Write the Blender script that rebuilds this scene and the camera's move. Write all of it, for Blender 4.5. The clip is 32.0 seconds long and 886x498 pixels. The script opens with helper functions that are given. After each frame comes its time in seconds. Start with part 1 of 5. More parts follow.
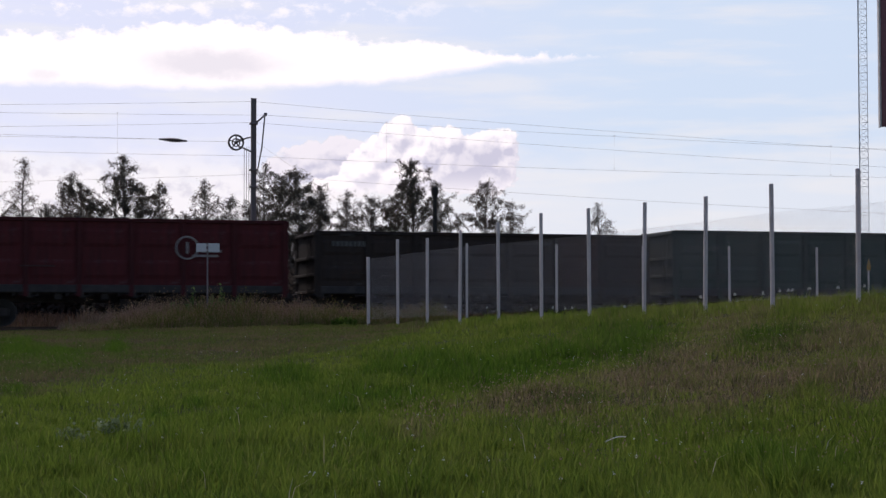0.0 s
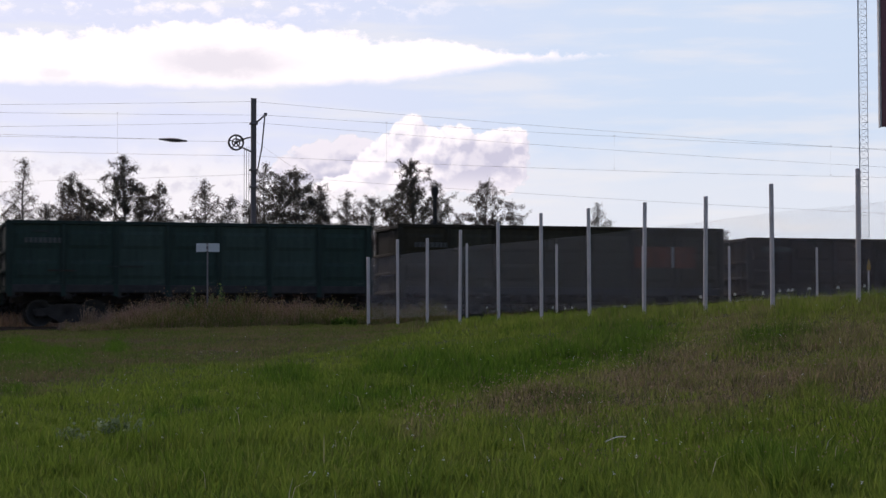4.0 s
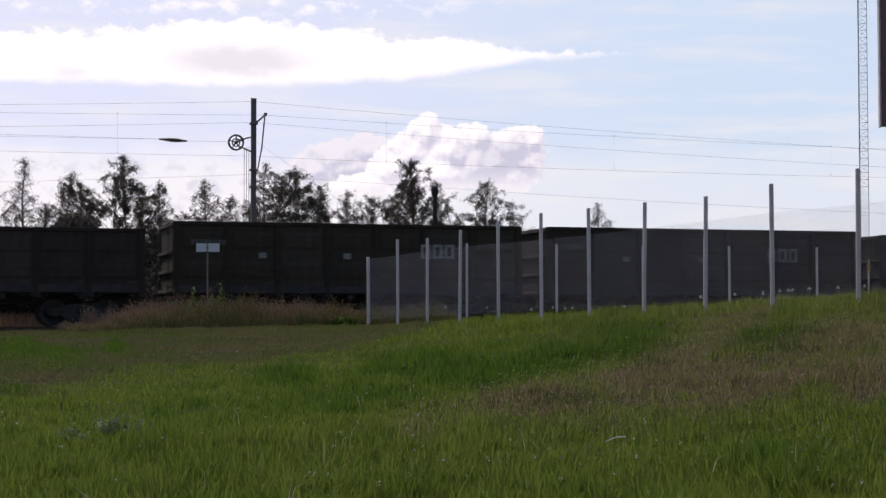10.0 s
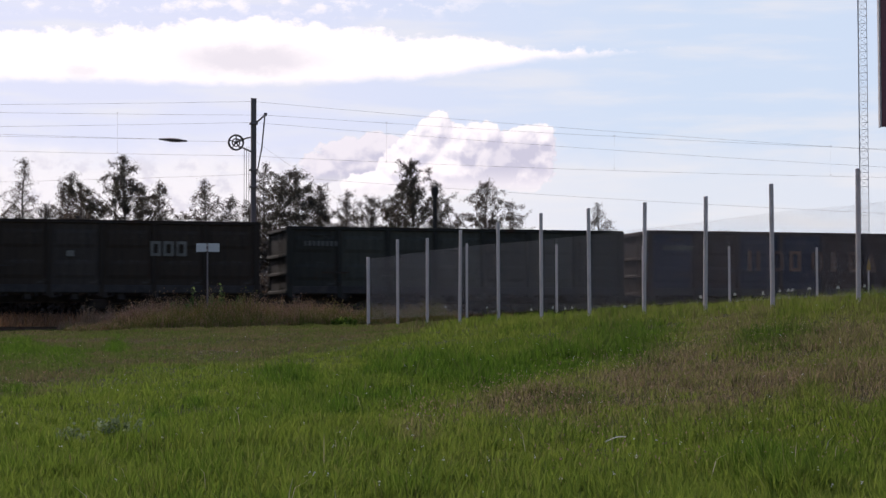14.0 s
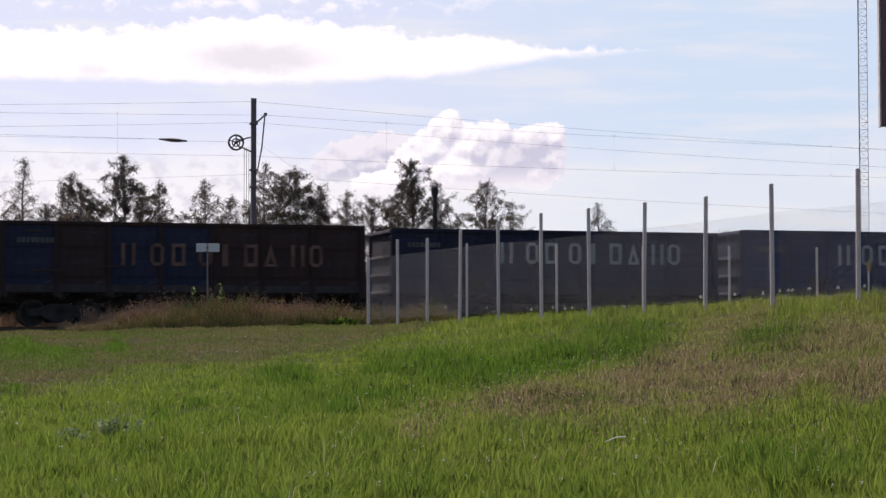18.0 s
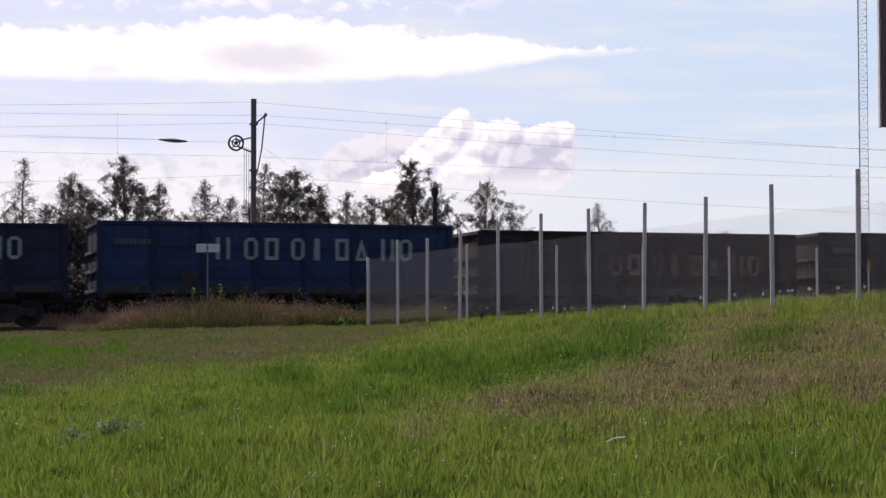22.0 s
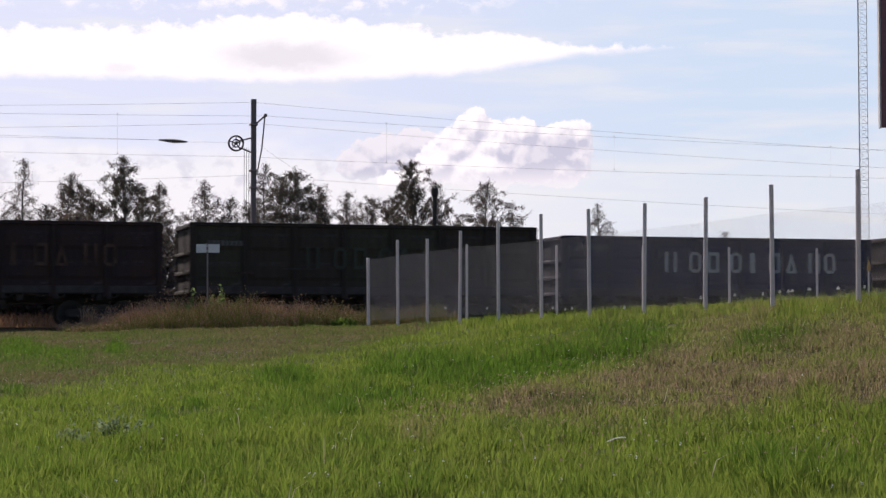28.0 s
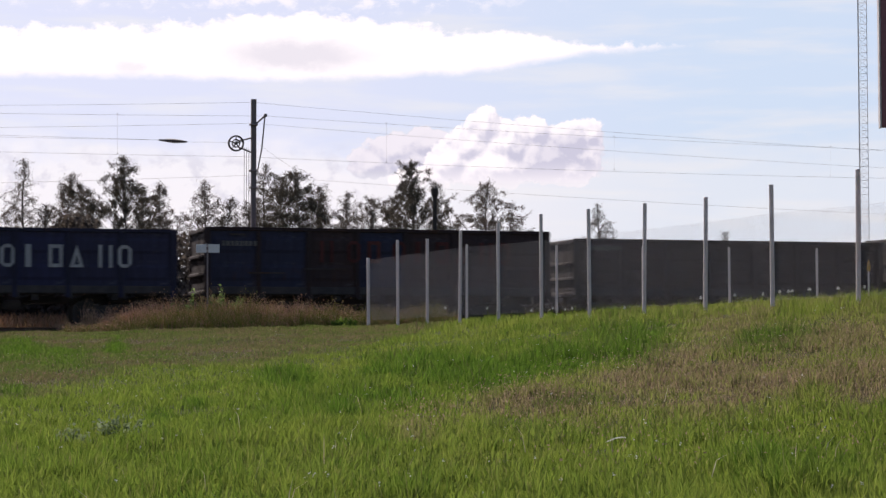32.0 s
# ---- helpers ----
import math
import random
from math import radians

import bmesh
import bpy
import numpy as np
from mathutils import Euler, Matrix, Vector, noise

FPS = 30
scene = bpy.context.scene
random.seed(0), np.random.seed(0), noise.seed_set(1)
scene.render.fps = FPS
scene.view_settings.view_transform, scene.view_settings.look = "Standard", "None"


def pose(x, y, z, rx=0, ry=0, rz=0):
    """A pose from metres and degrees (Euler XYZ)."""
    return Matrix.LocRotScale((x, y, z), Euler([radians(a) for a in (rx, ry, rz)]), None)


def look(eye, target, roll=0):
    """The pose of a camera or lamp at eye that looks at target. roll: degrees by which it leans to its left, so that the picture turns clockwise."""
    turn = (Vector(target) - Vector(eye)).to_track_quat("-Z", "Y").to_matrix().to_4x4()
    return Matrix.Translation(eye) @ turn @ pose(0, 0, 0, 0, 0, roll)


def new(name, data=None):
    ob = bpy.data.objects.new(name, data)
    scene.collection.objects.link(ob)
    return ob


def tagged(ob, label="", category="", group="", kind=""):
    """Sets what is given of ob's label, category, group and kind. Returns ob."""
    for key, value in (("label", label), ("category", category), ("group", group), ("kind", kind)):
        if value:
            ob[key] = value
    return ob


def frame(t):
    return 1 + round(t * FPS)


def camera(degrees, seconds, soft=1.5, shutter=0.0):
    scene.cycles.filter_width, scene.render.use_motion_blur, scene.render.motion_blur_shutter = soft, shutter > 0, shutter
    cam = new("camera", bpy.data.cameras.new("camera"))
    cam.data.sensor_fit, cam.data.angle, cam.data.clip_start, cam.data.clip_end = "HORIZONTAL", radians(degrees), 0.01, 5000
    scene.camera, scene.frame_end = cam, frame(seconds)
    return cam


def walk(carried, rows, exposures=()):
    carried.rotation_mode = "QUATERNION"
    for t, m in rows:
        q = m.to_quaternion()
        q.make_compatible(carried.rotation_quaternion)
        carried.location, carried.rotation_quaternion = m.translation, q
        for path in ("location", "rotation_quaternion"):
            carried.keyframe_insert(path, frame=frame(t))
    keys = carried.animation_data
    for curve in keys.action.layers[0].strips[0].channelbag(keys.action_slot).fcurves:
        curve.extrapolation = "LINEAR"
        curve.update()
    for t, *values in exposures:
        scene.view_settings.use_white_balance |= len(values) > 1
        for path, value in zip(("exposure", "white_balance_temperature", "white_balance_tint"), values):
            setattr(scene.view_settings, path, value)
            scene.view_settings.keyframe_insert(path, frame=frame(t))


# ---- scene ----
# camera: still, on a slope below a railway embankment
EYE = Vector((0.0, 0.0, 1.6))
PITCH = 2.595


def aim(pitch):
    return look(EYE, EYE + Vector((0, math.cos(radians(pitch)), math.sin(radians(pitch)))), -0.12)


cam = camera(25.63, 32.0, soft=1.4, shutter=0.5)
walk(cam, [(0, aim(PITCH)), (18, aim(PITCH)), (24, aim(PITCH + 0.02)), (32, aim(PITCH + 0.025))],
     exposures=[(0, 0.0, 6620, 20), (32, 0.0, 6620, 20)])

# world, sun
SUN_AZ, SUN_EL = -32.0, 38.0
world = bpy.data.worlds.new("world")
scene.world = world
world.use_nodes = True
wn = world.node_tree
sky = wn.nodes.new("ShaderNodeTexSky")
sky.sky_type, sky.sun_disc = "NISHITA", False
sky.sun_elevation, sky.sun_rotation = radians(SUN_EL), radians(SUN_AZ)
sky.air_density, sky.dust_density, sky.ozone_density = 1.0, 1.4, 2.0
wn.links.new(sky.outputs[0], wn.nodes["Background"].inputs[0])
wn.nodes["Background"].inputs[1].default_value = 0.10
sun = new("sun", bpy.data.lights.new("sun", "SUN"))
sun.data.energy, sun.data.angle, sun.data.color = 5.0, radians(0.6), (1.0, 0.94, 0.85)
sv = Vector((math.sin(radians(SUN_AZ)) * math.cos(radians(SUN_EL)), math.cos(radians(SUN_AZ)) * math.cos(radians(SUN_EL)), math.sin(radians(SUN_EL))))
sun.matrix_world = look(sv * 100, (0, 0, 0))

# the line of the track: near wagon side through (X0, Y0), turned by TRACK
X0, Y0, TRACK, RAIL = -11.93, 67.41, 0.2991, 2.0
DX, DY = math.cos(TRACK), math.sin(TRACK)
HALF = 1.55            # half a wagon's width
LEN, PITCH_W = 12.91, 13.92


def on_track(s, q, z):
    """A place by metres along the near side line, metres beyond the track's middle, height over the rail."""
    return Vector((X0 + s * DX - (q + HALF) * DY, Y0 + s * DY + (q + HALF) * DX, RAIL + z))


def travel(t):
    a = t - 16
    return 0.00088 * a ** 3 + 0.01149 * a ** 2 + 5.98936 * a - 36.49


# ------------------------------------------------------------------ helpers
def part(name, bm, material, parent=None, label=""):
    me = bpy.data.meshes.new(name)
    bm.to_mesh(me)
    bm.free()
    me.materials.append(material)
    ob = new(name, me)
    ob.parent = parent
    if label:
        ob["label"] = label
    return ob


def shared(name, me, parent, m=None):
    ob = new(name, me)
    ob.parent = parent
    if m is not None:
        ob.matrix_basis = m
    return ob


def empty(name, m=None):
    ob = new(name)
    if m is not None:
        ob.matrix_basis = m
    return ob


def box(bm, x0, x1, y0, y1, z0, z1, c=0.0, m=None):
    """A box, its upright edges and rims cut by c."""
    vs = []
    if c <= 0:
        rings = [(z0, 0), (z1, 0)]
    else:
        rings = [(z0, c), (z0 + c, 0), (z1 - c, 0), (z1, c)]
    for z, i in rings:
        if c <= 0:
            pts = [(x0, y0), (x1, y0), (x1, y1), (x0, y1)]
        else:
            a, b = x0 + i, x1 - i
            d, e = y0 + i, y1 - i
            pts = [(a + c, d), (b - c, d), (b, d + c), (b, e - c), (b - c, e), (a + c, e), (a, e - c), (a, d + c)]
        vs.append([bm.verts.new(m @ Vector((x, y, z)) if m else (x, y, z)) for x, y in pts])
    n = len(vs[0])
    bm.faces.new(vs[0][::-1])
    bm.faces.new(vs[-1])
    for r, q in zip(vs, vs[1:]):
        for i in range(n):
            bm.faces.new((r[i], r[(i + 1) % n], q[(i + 1) % n], q[i]))


def tube(bm, pts, radii, seg=8, caps=True):
    """A round bar through points, with a radius at each."""
    pts = [Vector(p) for p in pts]
    if not hasattr(radii, "__len__"):
        radii = [radii] * len(pts)
    rings = []
    for i, p in enumerate(pts):
        d = (pts[min(i + 1, len(pts) - 1)] - pts[max(i - 1, 0)]).normalized()
        u = d.cross(Vector((0, 0, 1)) if abs(d.z) < 0.9 else Vector((1, 0, 0))).normalized()
        w = d.cross(u)
        rings.append([bm.verts.new(p + radii[i] * (math.cos(2 * math.pi * k / seg) * u + math.sin(2 * math.pi * k / seg) * w)) for k in range(seg)])
    for r, q in zip(rings, rings[1:]):
        for i in range(seg):
            bm.faces.new((r[i], r[(i + 1) % seg], q[(i + 1) % seg], q[i]))
    if caps:
        bm.faces.new(rings[0][::-1])
        bm.faces.new(rings[-1])


def quick(name, verts, sizes, corners, material, attribute=None, parent=None):
    """A large mesh from arrays: corners of faces of the given sizes."""
    me = bpy.data.meshes.new(name)
    me.vertices.add(len(verts))
    me.vertices.foreach_set("co", np.asarray(verts, np.float32).ravel())
    me.loops.add(len(corners))
    me.loops.foreach_set("vertex_index", np.asarray(corners, np.int32))
    me.polygons.add(len(sizes))
    starts = np.concatenate(([0], np.cumsum(sizes)[:-1])).astype(np.int32)
    me.polygons.foreach_set("loop_start", starts)
    me.update(calc_edges=True)
    me.validate()
    for key, values in (attribute or {}).items():
        at = me.attributes.new(key, "FLOAT", "POINT")
        at.data.foreach_set("value", np.asarray(values, np.float32))
    me.materials.append(material)
    ob = new(name, me)
    ob.parent = parent
    return ob


def lattice(seed):
    return np.random.RandomState(seed).rand(256, 256)


LAT = lattice(5)


def wave(x, y, scale):
    """Smooth value noise, 0 to 1, for arrays."""
    x, y = np.asarray(x, float) / scale + 100.5, np.asarray(y, float) / scale + 100.5
    i, j = np.floor(x).astype(int), np.floor(y).astype(int)
    u, v = x - i, y - j
    u, v = u * u * (3 - 2 * u), v * v * (3 - 2 * v)
    g = lambda a, b: LAT[a % 256, b % 256]
    return (g(i, j) * (1 - u) + g(i + 1, j) * u) * (1 - v) + (g(i, j + 1) * (1 - u) + g(i + 1, j + 1) * u) * v


def ease(x, a, b):
    t = np.clip((np.asarray(x, float) - a) / (b - a), 0, 1)
    return t * t * (3 - 2 * t)


# ------------------------------------------------------------------ materials
def material(name):
    m = bpy.data.materials.new(name)
    m.use_nodes = True
    return m, m.node_tree, m.node_tree.nodes["Principled BSDF"]


def link(nt, a, b):
    nt.links.new(a, b)


def noise_node(nt, scale, detail=4.0, rough=0.6, stretch=None, coord="Object"):
    tc = nt.nodes.new("ShaderNodeTexCoord")
    src = tc.outputs[coord]
    if stretch:
        mp = nt.nodes.new("ShaderNodeMapping")
        mp.inputs["Scale"].default_value = stretch
        link(nt, src, mp.inputs[0])
        src = mp.outputs[0]
    n = nt.nodes.new("ShaderNodeTexNoise")
    n.inputs["Scale"].default_value, n.inputs["Detail"].default_value, n.inputs["Roughness"].default_value = scale, detail, rough
    link(nt, src, n.inputs["Vector"])
    return n.outputs[0]


def ramp(nt, fac, stops):
    r = nt.nodes.new("ShaderNodeValToRGB")
    els = r.color_ramp.elements
    while len(els) < len(stops):
        els.new(0.5)
    for e, (p, c) in zip(els, stops):
        e.position, e.color = p, (*c, 1) if hasattr(c, "__len__") else (c, c, c, 1)
    link(nt, fac, r.inputs[0])
    return r.outputs[0]


def mixed(nt, fac, a, b):
    n = nt.nodes.new("ShaderNodeMix")
    n.data_type = "RGBA"
    for k, v in ((0, fac), (6, a), (7, b)):
        if hasattr(v, "is_linked"):
            link(nt, v, n.inputs[k])
        else:
            n.inputs[k].default_value = v if k == 0 else (*v, 1)
    return n.outputs[2]


def bumped(nt, bs, height, strength, distance=0.02):
    b = nt.nodes.new("ShaderNodeBump")
    b.inputs["Strength"].default_value, b.inputs["Distance"].default_value = strength, distance
    link(nt, height, b.inputs["Height"])
    link(nt, b.outputs[0], bs.inputs["Normal"])


def surface(name, c1, c2, scale=3.0, rough=0.6, metal=0.0, bump=0.2, fine=40.0, stretch=None):
    """Two tones mixed by a coarse and a fine noise."""
    m, nt, bs = material(name)
    a = noise_node(nt, scale, 5, 0.65, stretch)
    b = noise_node(nt, fine, 3, 0.6)
    f = ramp(nt, a, [(0.35, 0.0), (0.68, 1.0)])
    col = mixed(nt, f, c1, c2)
    g = ramp(nt, b, [(0.3, 0.75), (0.7, 1.0)])
    n = nt.nodes.new("ShaderNodeMix")
    n.data_type, n.blend_type = "RGBA", "MULTIPLY"
    n.inputs[0].default_value = 1.0
    link(nt, col, n.inputs[6])
    link(nt, g, n.inputs[7])
    link(nt, n.outputs[2], bs.inputs["Base Color"])
    bs.inputs["Roughness"].default_value, bs.inputs["Metallic"].default_value = rough, metal
    if bump:
        bumped(nt, bs, b, bump)
    return m


def wagon_paint(name, base, rust=(0.07, 0.035, 0.022), wear=0.55, pale=(0.12, 0.12, 0.12)):
    """Old sprayed steel: paint, brown stains running down, pale scuffs."""
    m, nt, bs = material(name)
    big = noise_node(nt, 0.9, 6, 0.7, (1, 1, 0.45))
    streak = noise_node(nt, 5.0, 4, 0.7, (1.0, 1.0, 0.12))
    fine = noise_node(nt, 30, 4, 0.7)
    dark = tuple(0.55 * c + 0.006 for c in base)
    col = mixed(nt, ramp(nt, streak, [(0.35, 0.0), (0.75, 1.0)]), base, dark)
    col = mixed(nt, ramp(nt, big, [(wear, 0.0), (wear + 0.18, 0.85)]), col, rust)
    scuff = noise_node(nt, 2.2, 5, 0.75, (0.5, 1, 1.4))
    col = mixed(nt, ramp(nt, scuff, [(0.57, 0.0), (0.72, 0.6)]), col, pale)
    n = nt.nodes.new("ShaderNodeMix")
    n.data_type, n.blend_type = "RGBA", "MULTIPLY"
    n.inputs[0].default_value = 1.0
    link(nt, col, n.inputs[6])
    link(nt, ramp(nt, fine, [(0.25, 0.7), (0.7, 1.0)]), n.inputs[7])
    link(nt, n.outputs[2], bs.inputs["Base Color"])
    bs.inputs["Roughness"].default_value = 0.8
    bs.inputs["Specular IOR Level"].default_value = 0.22
    bumped(nt, bs, fine, 0.15)
    return m


def leafy(name, dark, light, through_light=0.45, attr=None, dry=None, rough=0.5, gloss=0.35, turf=False):
    """Thin leaves: light passes through them."""
    m, nt, bs = material(name)
    geo = nt.nodes.new("ShaderNodeNewGeometry")
    col = mixed(nt, geo.outputs["Random Per Island"], dark, light)
    if attr:
        at = nt.nodes.new("ShaderNodeAttribute")
        at.attribute_name = attr
        lu = nt.nodes.new("ShaderNodeAttribute")
        lu.attribute_name = "lush"
        # lush tone: deep green, pushed darker for the shaded fronts of tufts
        col = mixed(nt, lu.outputs["Fac"], col, mixed(nt, geo.outputs["Random Per Island"], (0.056, 0.122, 0.014), (0.112, 0.203, 0.026)))
        old = mixed(nt, geo.outputs["Random Per Island"], dry[0], dry[1])
        # deep-toned withered blades dimmed to 0.62, standing in for less sun on the strip
        old = mixed(nt, lu.outputs["Fac"], old, mixed(nt, geo.outputs["Random Per Island"], tuple(0.62 * c for c in dry[0]), tuple(0.62 * c for c in dry[1])))
        col = mixed(nt, at.outputs["Fac"], col, old)
    link(nt, col, bs.inputs["Base Color"])
    bs.inputs["Roughness"].default_value = rough
    bs.inputs["Specular IOR Level"].default_value = gloss
    tr = nt.nodes.new("ShaderNodeBsdfTranslucent")
    link(nt, col, tr.inputs[0])
    if turf:
        up = nt.nodes.new("ShaderNodeVectorMath")
        up.operation = "MULTIPLY_ADD"
        up.inputs[1].default_value, up.inputs[2].default_value = (0.45, 0.45, 0.45), (0, 0, 0.75)
        link(nt, geo.outputs["Normal"], up.inputs[0])
        unit = nt.nodes.new("ShaderNodeVectorMath")
        unit.operation = "NORMALIZE"
        link(nt, up.outputs[0], unit.inputs[0])
        link(nt, unit.outputs[0], bs.inputs["Normal"])
    mx = nt.nodes.new("ShaderNodeMixShader")
    mx.inputs[0].default_value = through_light
    if turf:
        # withered blades let less light through
        pass_on = nt.nodes.new("ShaderNodeMath")
        pass_on.operation = "MULTIPLY_ADD"
        pass_on.inputs[1].default_value, pass_on.inputs[2].default_value = -0.10, through_light
        link(nt, at.outputs["Fac"], pass_on.inputs[0])
        link(nt, pass_on.outputs[0], mx.inputs[0])
    link(nt, bs.outputs[0], mx.inputs[1])
    link(nt, tr.outputs[0], mx.inputs[2])
    link(nt, mx.outputs[0], nt.nodes["Material Output"].inputs[0])
    return m


GRASS = leafy("grass_blades", (0.164, 0.226, 0.034), (0.244, 0.306, 0.053), 0.62, "dry", ((0.225, 0.168, 0.100), (0.370, 0.282, 0.172)), 0.8, 0.03, True)
WEED = leafy("weed_stalks", (0.125, 0.14, 0.035), (0.24, 0.24, 0.065), 0.14, "dry", ((0.33, 0.185, 0.125), (0.58, 0.37, 0.26)), 0.9, 0.08)
LEAF = leafy("birch_leaves", (0.075, 0.062, 0.052), (0.165, 0.138, 0.112), 0.36, rough=0.7, gloss=0.15)
LEAF_DARK = leafy("dark_leaves", (0.056, 0.050, 0.040), (0.125, 0.110, 0.085), 0.36, rough=0.7, gloss=0.15)
BARK = surface("bark", (0.06, 0.05, 0.045), (0.22, 0.2, 0.18), 3.0, 0.9, 0, 0.4, 25, (1, 1, 0.3))
GALV = surface("galvanised_steel", (0.74, 0.625, 0.60), (0.86, 0.745, 0.72), 2.0, 0.6, 0.15, 0.05, 60)
WIRE = surface("fence_wire", (0.50, 0.455, 0.47), (0.60, 0.55, 0.565), 2.0, 0.6, 0.0, 0.0, 60)
POLE = surface("mast_steel", (0.22, 0.18, 0.18), (0.30, 0.25, 0.245), 1.5, 0.7, 0.1, 0.1, 30)
IRON = surface("dark_iron", (0.035, 0.033, 0.032), (0.06, 0.05, 0.042), 3.0, 0.7, 0.3, 0.2, 30)
COPPER = surface("line_wire", (0.26, 0.235, 0.23), (0.34, 0.31, 0.30), 3.0, 0.6, 0.2, 0.0, 30)
SILL_DARK = surface("dark_sill", (0.042, 0.037, 0.037), (0.074, 0.062, 0.058), 2.5, 0.9, 0.0, 0.3, 25)
UNDER = surface("grimy_underframe", (0.050, 0.043, 0.041), (0.088, 0.073, 0.065), 3.0, 0.85, 0.1, 0.3, 25)
UNDER.node_tree.nodes["Principled BSDF"].inputs["Specular IOR Level"].default_value = 0.12
RIM = surface("wheel_steel", (0.045, 0.040, 0.038), (0.08, 0.068, 0.06), 3.0, 0.7, 0.2, 0.1, 30)
RAILM = surface("rail_steel", (0.09, 0.05, 0.03), (0.15, 0.10, 0.07), 4.0, 0.55, 0.5, 0.1, 40)
STONE = surface("ballast_stone", (0.12, 0.10, 0.085), (0.24, 0.21, 0.18), 6.0, 0.95, 0, 1.0, 14)
CONC = surface("sleeper_concrete", (0.24, 0.23, 0.21), (0.34, 0.32, 0.30), 5.0, 0.9, 0, 0.3, 40)
WHITE = surface("white_plate", (0.72, 0.72, 0.72), (0.80, 0.80, 0.80), 4.0, 0.45, 0, 0.05, 40)
MAST = surface("mast_galvanised", (0.80, 0.77, 0.76), (0.86, 0.83, 0.82), 2.0, 0.5, 0.0, 0.05, 30)
MAROON = surface("maroon_board", (0.25, 0.085, 0.10), (0.30, 0.105, 0.12), 2.0, 0.5, 0, 0.05, 30)
EDGE = surface("board_edge", (0.55, 0.5, 0.48), (0.65, 0.6, 0.58), 2.0, 0.5, 0, 0.05, 30)
YELLOW = surface("yellow_plate", (0.45, 0.23, 0.03), (0.55, 0.30, 0.05), 6.0, 0.5, 0, 0.05, 40)
PANICLE = leafy("seed_panicles", (0.25, 0.185, 0.125), (0.35, 0.265, 0.18), 0.5, rough=0.9, gloss=0.05)
FLOWER = leafy("white_petals", (0.6, 0.6, 0.56), (0.8, 0.8, 0.76), 0.3)
STRAW = leafy("pale_straw", (0.45, 0.38, 0.25), (0.62, 0.56, 0.42), 0.3)
INSUL = surface("brown_insulator", (0.085, 0.06, 0.055), (0.13, 0.095, 0.085), 4.0, 0.35, 0, 0.05, 30)


def soil():
    m, nt, bs = material("ground_turf")
    at = nt.nodes.new("ShaderNodeAttribute")
    at.attribute_name = "dry"
    a = noise_node(nt, 1.2, 6, 0.7)
    b = noise_node(nt, 14, 5, 0.7)
    green = mixed(nt, ramp(nt, b, [(0.3, 0.0), (0.7, 1.0)]), (0.035, 0.055, 0.012), (0.085, 0.11, 0.026))
    brown = mixed(nt, ramp(nt, b, [(0.3, 0.0), (0.7, 1.0)]), (0.06, 0.044, 0.02), (0.13, 0.096, 0.046))
    col = mixed(nt, at.outputs["Fac"], green, brown)
    col = mixed(nt, ramp(nt, a, [(0.45, 0.0), (0.8, 0.5)]), col, (0.07, 0.06, 0.03))
    link(nt, col, bs.inputs["Base Color"])
    bs.inputs["Roughness"].default_value = 0.95
    bs.inputs["Specular IOR Level"].default_value = 0.15
    bumped(nt, bs, b, 0.8, 0.08)
    return m


SOIL = soil()


# ------------------------------------------------------------------ clouds
BLUE_SKY, PALE_SKY = (0.615, 0.775, 0.93), (0.71, 0.79, 0.96)
CLOUD_WHITE, CLOUD_GREY = (1.06, 1.05, 1.05), (0.60, 0.62, 0.735)


